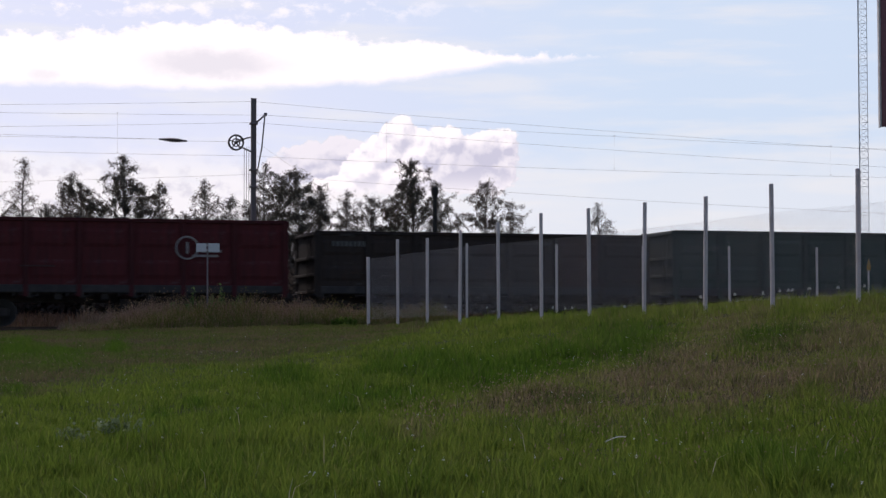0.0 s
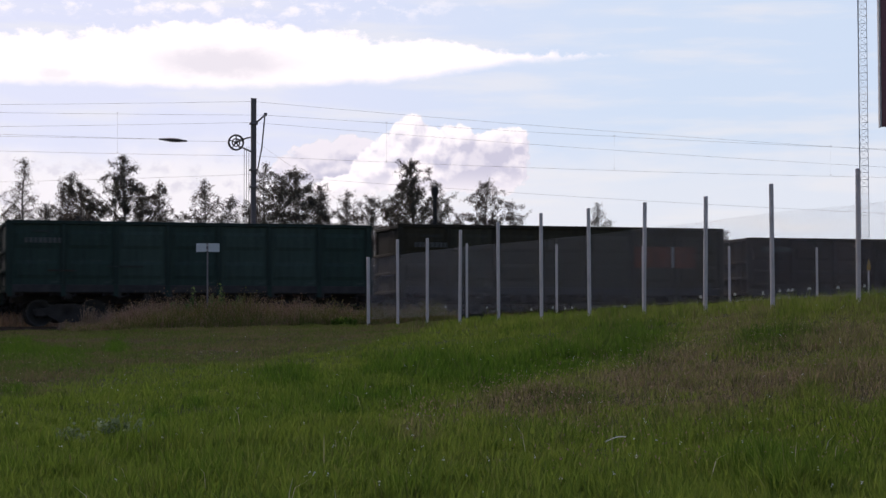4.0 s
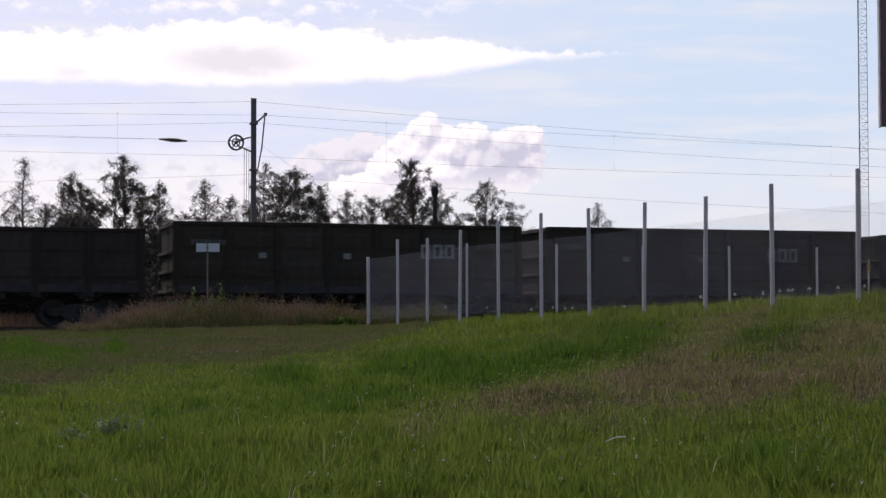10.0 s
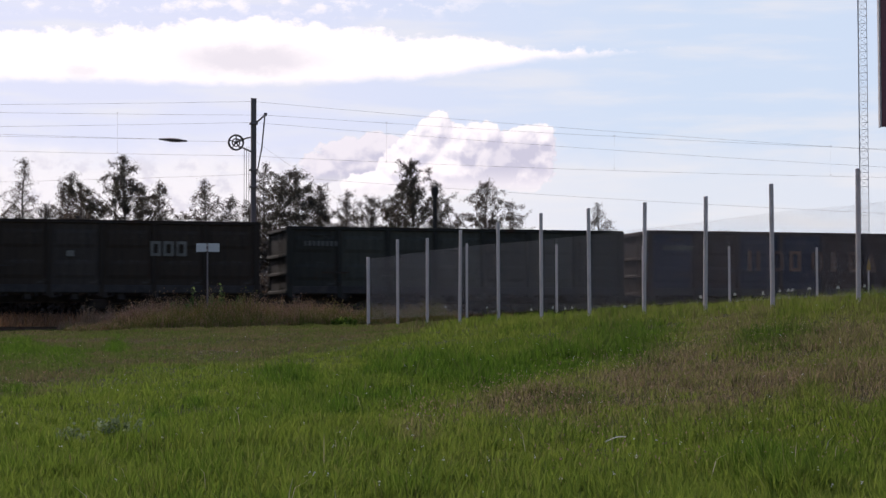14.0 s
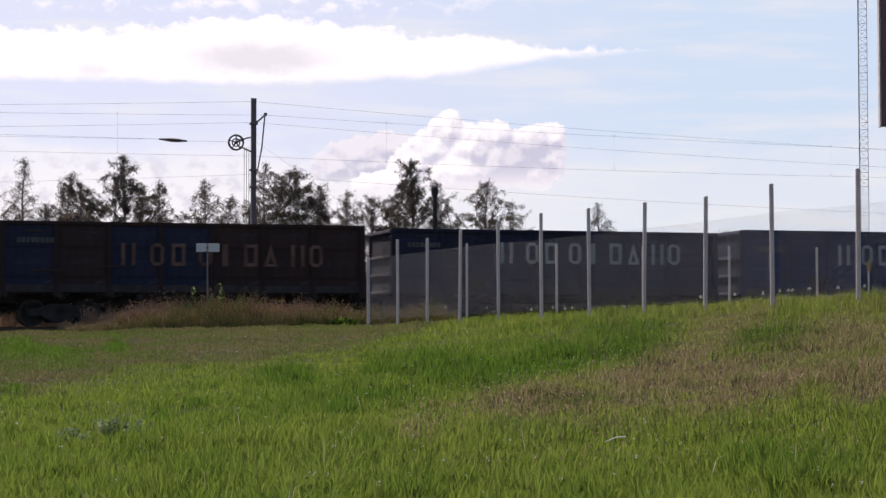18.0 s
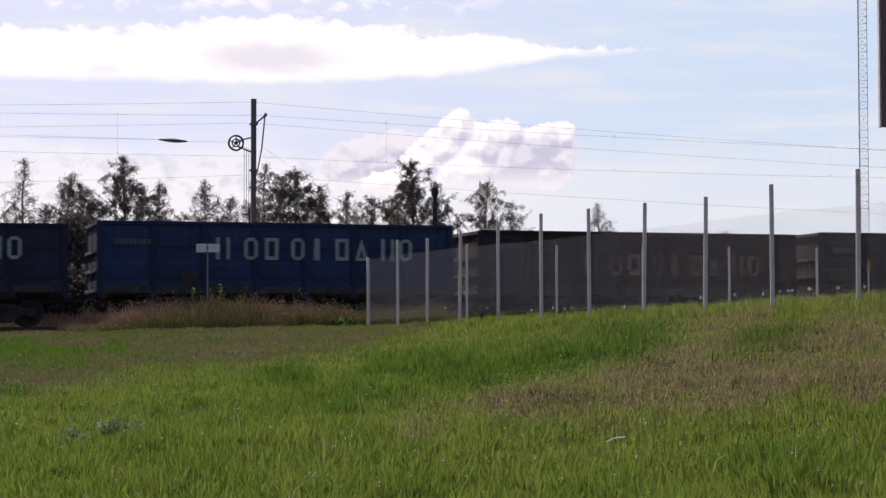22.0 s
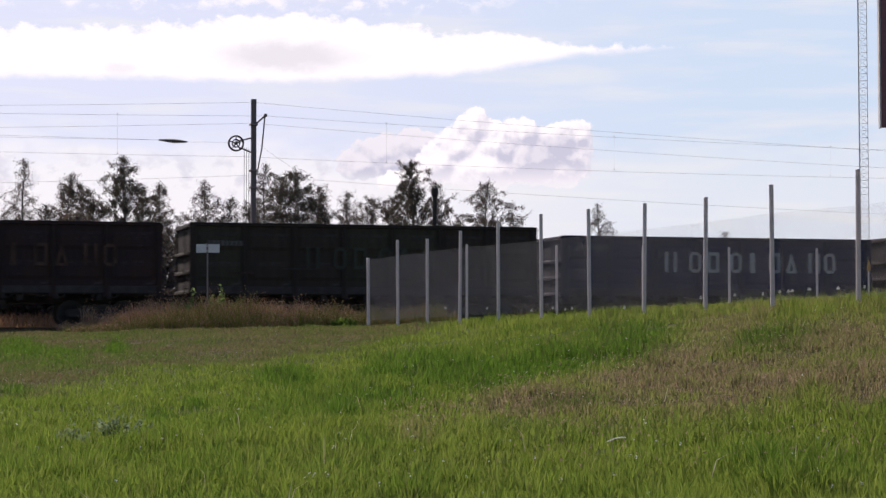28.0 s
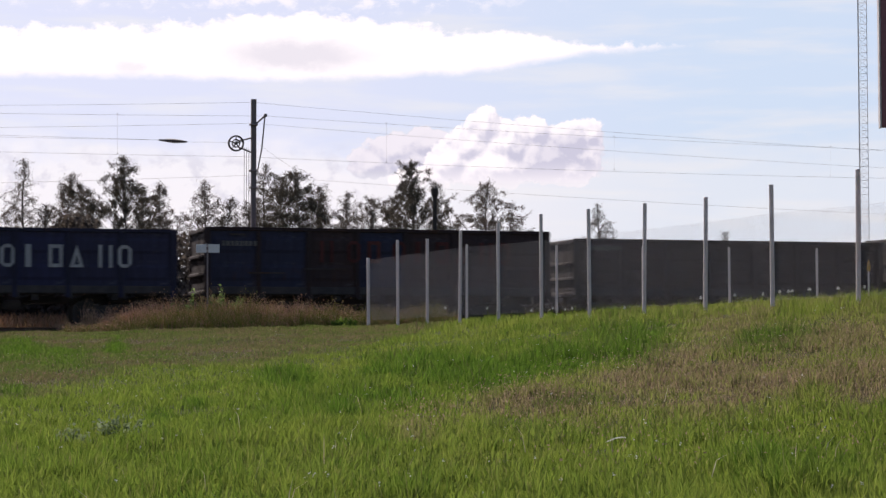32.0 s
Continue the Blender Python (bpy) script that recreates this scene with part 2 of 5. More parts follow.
def cloud_material():
    m = bpy.data.materials.new("cloud_vapour")
    m.use_nodes = True
    nt = m.node_tree
    nt.nodes.clear()

    def val(op, a, b=None, c=None):
        n = nt.nodes.new("ShaderNodeMath")
        n.operation = op
        for k, v in enumerate((a, b, c)):
            if v is None:
                continue
            if hasattr(v, "is_linked"):
                link(nt, v, n.inputs[k])
            else:
                n.inputs[k].default_value = v
        return n.outputs[0]

    def step(v, a, b):
        n = nt.nodes.new("ShaderNodeMapRange")
        n.interpolation_type = "SMOOTHSTEP"
        link(nt, v, n.inputs[0])
        n.inputs[1].default_value, n.inputs[2].default_value = a, b
        return n.outputs[0]

    uv = nt.nodes.new("ShaderNodeUVMap")
    uv.uv_map = "sky"

    def fbm(sx, sy, detail, rough, shift=0.0):
        mp = nt.nodes.new("ShaderNodeMapping")
        mp.inputs["Scale"].default_value = (sx, sy, 1)
        mp.inputs["Location"].default_value = (shift, shift * 0.7, shift)
        link(nt, uv.outputs[0], mp.inputs[0])
        n = nt.nodes.new("ShaderNodeTexNoise")
        n.inputs["Scale"].default_value, n.inputs["Detail"].default_value, n.inputs["Roughness"].default_value = 1.0, detail, rough
        link(nt, mp.outputs[0], n.inputs["Vector"])
        return n.outputs[0]

    sp = nt.nodes.new("ShaderNodeSeparateXYZ")
    link(nt, uv.outputs[0], sp.inputs[0])
    u, v = sp.outputs[0], sp.outputs[1]
    puff = fbm(1.5, 1.7, 8, 0.55, 3.0)
    wisp = fbm(0.22, 1.5, 5, 0.5, 5.0)
    soft = fbm(0.5, 0.9, 6, 0.55, 1.0)
    ragged = fbm(1.1, 1.9, 8, 0.62, 12.0)

    def centred(x, much):
        return val("MULTIPLY", val("SUBTRACT", x, 0.5), much)

    def blob(uu, vv, cx, cy, rx, ry):
        a = val("DIVIDE", val("SUBTRACT", uu, cx), rx)
        b = val("DIVIDE", val("SUBTRACT", vv, cy), ry)
        return val("SUBTRACT", 1.0, val("SQRT", val("ADD", val("MULTIPLY", a, a), val("MULTIPLY", b, b))))

    def heap(lobes, du, dv):
        """How deep a place lies in a heaped cloud: round lobes, roughened by billows of two sizes."""
        mp = nt.nodes.new("ShaderNodeMapping")
        mp.inputs["Location"].default_value = (du, dv, 0)
        link(nt, uv.outputs[0], mp.inputs[0])
        place = nt.nodes.new("ShaderNodeSeparateXYZ")
        link(nt, mp.outputs[0], place.inputs[0])
        uu, vv = place.outputs[0], place.outputs[1]
        depth = None
        for row in lobes:
            d = val("MULTIPLY", blob(uu, vv, *row), 0.5 * (row[2] + row[3]))
            depth = d if depth is None else val("SMOOTH_MAX", depth, d, 0.10)
        for scale, much in ((1.9, 0.20), (4.6, 0.10)):
            w = nt.nodes.new("ShaderNodeTexVoronoi")
            w.feature = "SMOOTH_F1"
            w.inputs["Scale"].default_value, w.inputs["Smoothness"].default_value = scale, 0.6
            link(nt, mp.outputs[0], w.inputs["Vector"])
            depth = val("ADD", depth, val("MULTIPLY", val("SUBTRACT", 0.45, w.outputs["Distance"]), much))
        n = nt.nodes.new("ShaderNodeTexNoise")
        n.inputs["Scale"].default_value, n.inputs["Detail"].default_value, n.inputs["Roughness"].default_value = 2.6, 8, 0.62
        link(nt, mp.outputs[0], n.inputs["Vector"])
        return val("ADD", depth, centred(n.outputs[0], 0.62))

    def lit(lobes, gain):
        """Cover and shade of a heaped cloud: what faces up and towards the sun is bright."""
        here, there = heap(lobes, 0, 0), heap(lobes, -0.10, 0.20)
        return step(here, 0.0, 0.10), step(val("MULTIPLY", val("SUBTRACT", there, here), gain), -0.75, 0.75)

    tower = [(-1.26, 5.95, 0.62, 0.62), (-0.60, 5.45, 0.85, 0.75), (-1.75, 5.35, 0.70, 0.65), (-2.35, 4.85, 0.75, 0.65), (0.10, 5.72, 0.62, 0.62), (1.20, 5.45, 0.75, 0.70),
             (1.85, 5.68, 0.42, 0.48), (0.55, 4.95, 1.20, 0.80), (1.60, 5.00, 0.70, 0.60), (-1.0, 4.70, 1.40, 0.70), (-2.9, 4.45, 0.80, 0.45), (1.25, 4.65, 0.95, 0.55), (-3.5, 4.35, 0.7, 0.4)]
    behind = [(-3.9, 5.20, 0.95, 0.60), (-3.0, 5.40, 0.85, 0.55), (-4.6, 4.85, 0.80, 0.50), (-3.6, 4.9, 1.1, 0.5)]
    front_a, front_s = lit(tower, 2.5)
    back_a, back_s = lit(behind, 3.0)
    hollow = step(blob(val("ADD", u, centred(puff, 1.6)), val("ADD", v, centred(soft, 1.4)), 0.75, 5.0, 1.5, 0.95), 0.0, 0.7)
    front_s = val("MINIMUM", val("ADD", val("MULTIPLY", front_s, 0.95), val("MULTIPLY", hollow, 0.6)), 1.0)
    base_fade = step(v, 4.0, 5.0)
    front_s = val("MULTIPLY", front_s, val("ADD", 0.25, val("MULTIPLY", base_fade, 0.75)))
    back_s = val("ADD", 0.42, val("MULTIPLY", back_s, 0.6))
    front_a, back_a = val("MULTIPLY", front_a, step(v, 3.6, 4.4)), val("MULTIPLY", back_a, step(v, 4.1, 4.7))

    # wide sheet between an upper and a lower edge
    def edge(points):
        c = nt.nodes.new("ShaderNodeFloatCurve")
        pts = c.mapping.curves[0].points
        for k, (x, y) in enumerate(points):
            x, y = (x + 18) / 28, (y - 6) / 4
            if k in (0, len(points) - 1):
                pts[0 if k == 0 else -1].location = (x, y)
            else:
                pts.new(x, y)
        c.mapping.update()
        link(nt, val("DIVIDE", val("ADD", u, 18.0), 28.0), c.inputs["Value"])
        return val("ADD", val("MULTIPLY", c.outputs[0], 4.0), 6.0)

    upper = edge([(-18, 8.7), (-13.2, 8.8), (-9.9, 8.95), (-8.2, 9.2), (-6.0, 9.25), (-3.9, 9.05), (-2.5, 8.8), (0.1, 8.62), (1.8, 8.4), (4.1, 8.28), (6.0, 8.16), (10, 8.0)])
    lower = edge([(-18, 7.1), (-13.2, 7.2), (-6.5, 7.2), (-3.2, 7.35), (-1.5, 7.42), (0.1, 7.65), (1.8, 7.92), (3.4, 8.04), (6.0, 8.18), (10, 8.1)])
    rough_v = val("ADD", v, val("ADD", centred(ragged, 1.1), centred(puff, 0.9)))
    sheet_a = val("MULTIPLY", step(val("SUBTRACT", upper, rough_v), -0.02, 0.20), step(val("SUBTRACT", val("ADD", v, centred(ragged, 0.35)), lower), -0.03, 0.25))
    dim_u, dim_v = val("ADD", u, centred(soft, 2.2)), val("ADD", v, centred(ragged, 0.7))
    sheet_shade = val("MAXIMUM", val("MULTIPLY", step(blob(dim_u, dim_v, -6.8, 8.0, 3.0, 0.6), 0.0, 0.7), 0.62), val("MULTIPLY", step(blob(dim_u, dim_v, -11.6, 7.55, 0.7, 0.3), 0.0, 0.7), 0.35))
    # hazy sky: thin streaks, and whitish vapour towards the horizon
    streak = step(wisp, 0.44, 0.72)
    high = val("MULTIPLY", val("MULTIPLY", step(ragged, 0.48, 0.66), step(v, 9.0, 9.6)), step(u, 3.0, -4.0))
    vapour = val("MULTIPLY", step(val("ADD", v, centred(soft, 2.2)), 5.9, 4.4), val("ADD", 0.45, val("MULTIPLY", step(u, 6.0, -6.0), 0.45)))
    low = val("MULTIPLY", step(puff, 0.5, 0.68), val("MULTIPLY", step(v, 5.6, 4.6), step(u, -3.0, -6.0)))
    col = mixed(nt, step(u, 7.0, -8.0), BLUE_SKY, PALE_SKY)
    col = mixed(nt, val("MULTIPLY", streak, 0.62), col, (0.83, 0.875, 0.885))
    col = mixed(nt, vapour, col, mixed(nt, step(u, 5.0, -5.0), (0.87, 0.90, 0.90), (0.925, 0.94, 0.965)))
    col = mixed(nt, val("MULTIPLY", low, 0.55), col, CLOUD_GREY)
    col = mixed(nt, val("MULTIPLY", high, 0.8), col, CLOUD_WHITE)
    col = mixed(nt, back_a, col, mixed(nt, back_s, CLOUD_WHITE, CLOUD_GREY))
    col = mixed(nt, front_a, col, mixed(nt, front_s, CLOUD_WHITE, CLOUD_GREY))
    col = mixed(nt, sheet_a, col, mixed(nt, sheet_shade, CLOUD_WHITE, (0.69, 0.705, 0.775)))
    solid = val("MAXIMUM", val("MAXIMUM", front_a, back_a), sheet_a)
    alpha = val("MAXIMUM", solid, val("MAXIMUM", vapour, 0.88))
    em = nt.nodes.new("ShaderNodeEmission")
    link(nt, col, em.inputs[0])
    tr = nt.nodes.new("ShaderNodeBsdfTransparent")
    mx = nt.nodes.new("ShaderNodeMixShader")
    link(nt, alpha, mx.inputs[0])
    link(nt, tr.outputs[0], mx.inputs[1])
    link(nt, em.outputs[0], mx.inputs[2])
    out = nt.nodes.new("ShaderNodeOutputMaterial")
    link(nt, mx.outputs[0], out.inputs[0])
    return m


def clouds():
    bm = bmesh.new()
    lay = bm.loops.layers.uv.new("sky")
    r, grid = 3000.0, {}
    az, el = range(-26, 27, 2), range(-2, 19, 2)
    for a in az:
        for e in el:
            grid[a, e] = bm.verts.new((r * math.sin(radians(a)) * math.cos(radians(e)), r * math.cos(radians(a)) * math.cos(radians(e)), r * math.sin(radians(e))))
    for a in az[:-1]:
        for e in el[:-1]:
            keys = [(a, e), (a, e + 2), (a + 2, e + 2), (a + 2, e)]
            fc = bm.faces.new([grid[k] for k in keys])
            fc.smooth = True
            for lp, k in zip(fc.loops, keys):
                lp[lay].uv = k
    ob = part("clouds", bm, cloud_material())
    ob.location = EYE
    ob.visible_shadow = False
    return tagged(ob, "white heaped and layered clouds drifting over a hazy blue sky", "clouds", kind="structure")


CLOUDS = clouds()


def dimming_cloud():
    """An unseen cloud added out of view: its ramp dims the sun on the slope as it drifts."""
    m = bpy.data.materials.new("sun_filter")
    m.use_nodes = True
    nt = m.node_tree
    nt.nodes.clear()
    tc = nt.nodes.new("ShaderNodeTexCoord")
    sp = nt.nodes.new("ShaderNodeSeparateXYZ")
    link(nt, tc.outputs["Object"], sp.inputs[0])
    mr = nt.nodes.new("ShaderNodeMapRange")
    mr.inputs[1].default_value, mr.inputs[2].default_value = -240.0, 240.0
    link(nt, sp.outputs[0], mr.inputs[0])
    # share of sunlight let through, timed by drift to set the slope's brightness
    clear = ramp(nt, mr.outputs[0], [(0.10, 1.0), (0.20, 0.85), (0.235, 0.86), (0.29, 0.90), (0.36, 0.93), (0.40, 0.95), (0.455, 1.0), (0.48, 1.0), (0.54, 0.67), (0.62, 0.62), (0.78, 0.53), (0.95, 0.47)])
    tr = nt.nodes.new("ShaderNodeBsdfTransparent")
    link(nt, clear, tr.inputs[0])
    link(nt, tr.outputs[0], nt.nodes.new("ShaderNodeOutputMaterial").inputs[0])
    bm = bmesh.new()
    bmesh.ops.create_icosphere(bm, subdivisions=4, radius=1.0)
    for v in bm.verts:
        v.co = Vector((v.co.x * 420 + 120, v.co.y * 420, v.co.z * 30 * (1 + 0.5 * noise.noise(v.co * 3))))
    ob = part("unseen_cloud", bm, m)
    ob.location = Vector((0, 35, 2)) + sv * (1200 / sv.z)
    return tagged(ob, "unseen cloud body added to dim the sun over the slope", "cloud", kind="structure")


DIMMER = dimming_cloud()


# ------------------------------------------------------------------ ground
def fence_line(x):
    return np.clip(64 - 2.905 * (np.asarray(x, float) + 2.49), 27, 64)


def ground(x, y):
    x, y = np.asarray(x, float), np.asarray(y, float)
    yf = fence_line(x)
    top = 1.90 + 0.13 * ease(x, -11, -2.5) + 0.24 * ease(x, 1, 8)
    u = y / yf
    s = 1 - np.log1p(np.exp(np.clip(16 * (1 - u), -60, 60))) / 16
    z = top * np.where(u < 0, 0.5 * u, s)
    z = np.maximum(z, -3.0)
    z = z + 0.20 * (wave(x, y, 5.0) - 0.5) * ease(y, 3, 9) * (1 - ease(y / yf, 0.7, 0.95)) + 0.10 * (wave(x, y, 1.7) - 0.5)
    q = -(x - X0) * DY + (y - Y0) * DX - HALF
    z = z + (1.62 - z) * ease(-np.abs(q), -4.9, -3.5)
    z = np.where(q > 0, z + (2.05 + 1.35 * ease(q, 6.5, 13) - z) * ease(q, 3.4, 6), z)
    return z - 1.2 * ease(np.hypot(x, y), 130, 400)


# withered, rank, weedy, red and tan patches of the slope, laid out from the camera's view: place, half width and half
# depth, strength
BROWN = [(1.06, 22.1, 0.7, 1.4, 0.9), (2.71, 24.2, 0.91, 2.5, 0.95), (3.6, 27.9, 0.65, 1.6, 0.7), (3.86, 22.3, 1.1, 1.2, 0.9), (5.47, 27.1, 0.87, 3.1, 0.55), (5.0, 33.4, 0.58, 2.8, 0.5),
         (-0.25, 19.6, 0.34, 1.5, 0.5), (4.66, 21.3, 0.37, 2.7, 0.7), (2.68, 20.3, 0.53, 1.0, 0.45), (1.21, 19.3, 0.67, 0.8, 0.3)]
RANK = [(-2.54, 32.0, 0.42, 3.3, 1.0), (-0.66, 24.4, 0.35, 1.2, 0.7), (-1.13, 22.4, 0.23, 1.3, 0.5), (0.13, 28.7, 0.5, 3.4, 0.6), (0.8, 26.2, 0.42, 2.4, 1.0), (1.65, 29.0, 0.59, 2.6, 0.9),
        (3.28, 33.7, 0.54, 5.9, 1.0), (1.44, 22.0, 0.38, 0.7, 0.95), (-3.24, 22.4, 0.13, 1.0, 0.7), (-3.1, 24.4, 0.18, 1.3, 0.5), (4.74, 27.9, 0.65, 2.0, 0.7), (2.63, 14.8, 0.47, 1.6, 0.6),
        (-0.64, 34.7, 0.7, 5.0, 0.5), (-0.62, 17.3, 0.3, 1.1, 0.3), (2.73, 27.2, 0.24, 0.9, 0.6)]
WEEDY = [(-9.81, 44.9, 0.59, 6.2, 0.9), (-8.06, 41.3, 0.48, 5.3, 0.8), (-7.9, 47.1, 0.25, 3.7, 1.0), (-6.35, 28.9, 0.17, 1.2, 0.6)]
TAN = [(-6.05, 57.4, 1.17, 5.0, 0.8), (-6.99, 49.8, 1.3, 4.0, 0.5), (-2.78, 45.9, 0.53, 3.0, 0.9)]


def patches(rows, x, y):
    """The strongest of soft patches, fanned out from the eye to fit the view, with ragged borders."""
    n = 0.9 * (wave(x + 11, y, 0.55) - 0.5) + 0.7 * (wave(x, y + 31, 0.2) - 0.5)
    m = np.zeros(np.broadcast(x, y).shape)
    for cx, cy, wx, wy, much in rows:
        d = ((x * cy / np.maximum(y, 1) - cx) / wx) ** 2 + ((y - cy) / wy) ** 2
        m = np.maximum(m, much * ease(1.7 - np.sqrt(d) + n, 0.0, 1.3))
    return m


def below_railway(x, y):
    """The short, dull turf between the ridge of the slope and the track, 0 to 1."""
    rim = np.interp(x, [-6.5, -6.14, -5.7, -5.41, -4.6, -3.5, -2.8, -1.78, -0.9, -0.2, 0.6], [26, 27, 28.8, 31.8, 33.5, 34.5, 36.5, 40.5, 45.5, 52, 66])
    return ease(y - rim + 9 * (wave(x, y, 1.9) - 0.5) + 5 * (wave(x + 5, y, 0.5) - 0.5), -4.0, 4.5)


def dryness(x, y):
    """Where the turf is withered."""
    x, y = np.asarray(x, float), np.asarray(y, float)
    m = 0.5 * wave(x + 40, y, 1.6) + 0.5 * wave(x, y + 40, 0.35) - 0.5
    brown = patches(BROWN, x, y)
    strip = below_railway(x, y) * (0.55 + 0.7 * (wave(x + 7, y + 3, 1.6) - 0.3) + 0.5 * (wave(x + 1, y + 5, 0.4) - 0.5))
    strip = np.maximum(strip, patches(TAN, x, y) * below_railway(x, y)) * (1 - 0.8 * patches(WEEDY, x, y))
    fade = 0.30 * ease(x / np.maximum(y, 1), 0.02, 0.12) * ease(y, 17, 21) * (0.5 + wave(x, y + 9, 0.9))
    return np.clip(np.maximum(brown, strip) + fade + 0.35 * m, 0, 1)


def lushness(x, y):
    """Deep green, taller grass along the ridge of the slope, its dark tone partly standing in for tuft shade."""
    n = 0.6 * wave(x, y + 20, 2.2) + 0.4 * wave(x + 9, y, 0.7) - 0.5
    t = y - (29.5 + 2.7 * x)
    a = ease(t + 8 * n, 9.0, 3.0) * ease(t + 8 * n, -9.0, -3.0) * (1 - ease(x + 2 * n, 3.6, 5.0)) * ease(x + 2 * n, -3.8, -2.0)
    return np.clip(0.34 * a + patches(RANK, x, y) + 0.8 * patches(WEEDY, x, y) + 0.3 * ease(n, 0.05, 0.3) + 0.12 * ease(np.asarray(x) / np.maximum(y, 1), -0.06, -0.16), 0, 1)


def ground_sheet():
    def steps(a, b, fine, far):
        out = list(np.arange(a, b, fine))
        d = fine
        while out[-1] < far:
            d *= 1.22
            out.append(out[-1] + d)
        lo, d = [a], fine
        while lo[-1] > -far:
            d *= 1.22
            lo.append(lo[-1] - d)
        return np.array(lo[:0:-1] + out)
    xs, ys = steps(-22, 24, 0.4, 3500), steps(-4, 84, 0.4, 3500)
    gx, gy = np.meshgrid(xs, ys)
    gz = ground(gx, gy)
    nx, ny = len(xs), len(ys)
    i = np.arange(nx * ny).reshape(ny, nx)
    quads = np.stack([i[:-1, :-1], i[:-1, 1:], i[1:, 1:], i[1:, :-1]], -1).reshape(-1, 4)
    ob = quick("ground", np.stack([gx, gy, gz], -1).reshape(-1, 3), np.full(len(quads), 4), quads.ravel(), SOIL, {"dry": dryness(gx, gy).ravel()})
    return tagged(ob, "uneven grassy slope rising towards the railway", "ground", kind="structure")


ground_sheet()


def blades(name, x, y, height, width, lean, dry, mat, rs, z=None, lush=None, way=None):
    """Bent blades, each a strip that narrows to its tip."""
    n = len(x)
    z = ground(x, y) - 0.02 if z is None else z
    turn = rs.rand(n) * 2 * np.pi
    way = rs.rand(n) * 2 * np.pi if way is None else way
    cx, cy = np.cos(turn) * width / 2, np.sin(turn) * width / 2
    lx, ly = np.cos(way) * lean * height, np.sin(way) * lean * height
    v = np.empty((n, 5, 3))
    v[:, 0] = np.stack([x - cx, y - cy, z], -1)
    v[:, 1] = np.stack([x + cx, y + cy, z], -1)
    v[:, 2] = np.stack([x + 0.8 * cx + 0.35 * lx, y + 0.8 * cy + 0.35 * ly, z + 0.6 * height], -1)
    v[:, 3] = np.stack([x - 0.8 * cx + 0.35 * lx, y - 0.8 * cy + 0.35 * ly, z + 0.6 * height], -1)
    v[:, 4] = np.stack([x + lx, y + ly, z + height * (1 - 0.35 * lean)], -1)
    b = np.arange(n)[:, None] * 5
    corners = (b + np.array([[0, 1, 2, 3, 3, 2, 4]])).ravel()
    sizes = np.tile([4, 3], n)
    return quick(name, v.reshape(-1, 3), sizes, corners, mat, {"dry": np.repeat(dry, 5), "lush": np.repeat(np.zeros(n) if lush is None else lush, 5)})


def flecks(c, size, rs, droop=0.0, long=0.55):
    """Small four-cornered leaves at the places c."""
    n = len(c)
    d1 = rs.normal(0, 1, (n, 3))
    d1[:, 2] -= droop
    d1 /= np.linalg.norm(d1, axis=1, keepdims=True)
    d2 = np.cross(d1, rs.normal(0, 1, (n, 3)))
    d2 /= np.linalg.norm(d2, axis=1, keepdims=True)
    return np.stack([c - d1 * size, c + d2 * size * long, c + d1 * size, c - d2 * size * long], 1).reshape(-1, 3)


def scatter(rs, n, y0, y1, spread=0.30, power=1.0):
    """Places on the slope, closer together towards the viewer's end."""
    y = y0 * (y1 / y0) ** (rs.rand(n) ** power)
    x = (rs.rand(n) * 2 - 1) * (spread * y + 0.6)
    return x, y


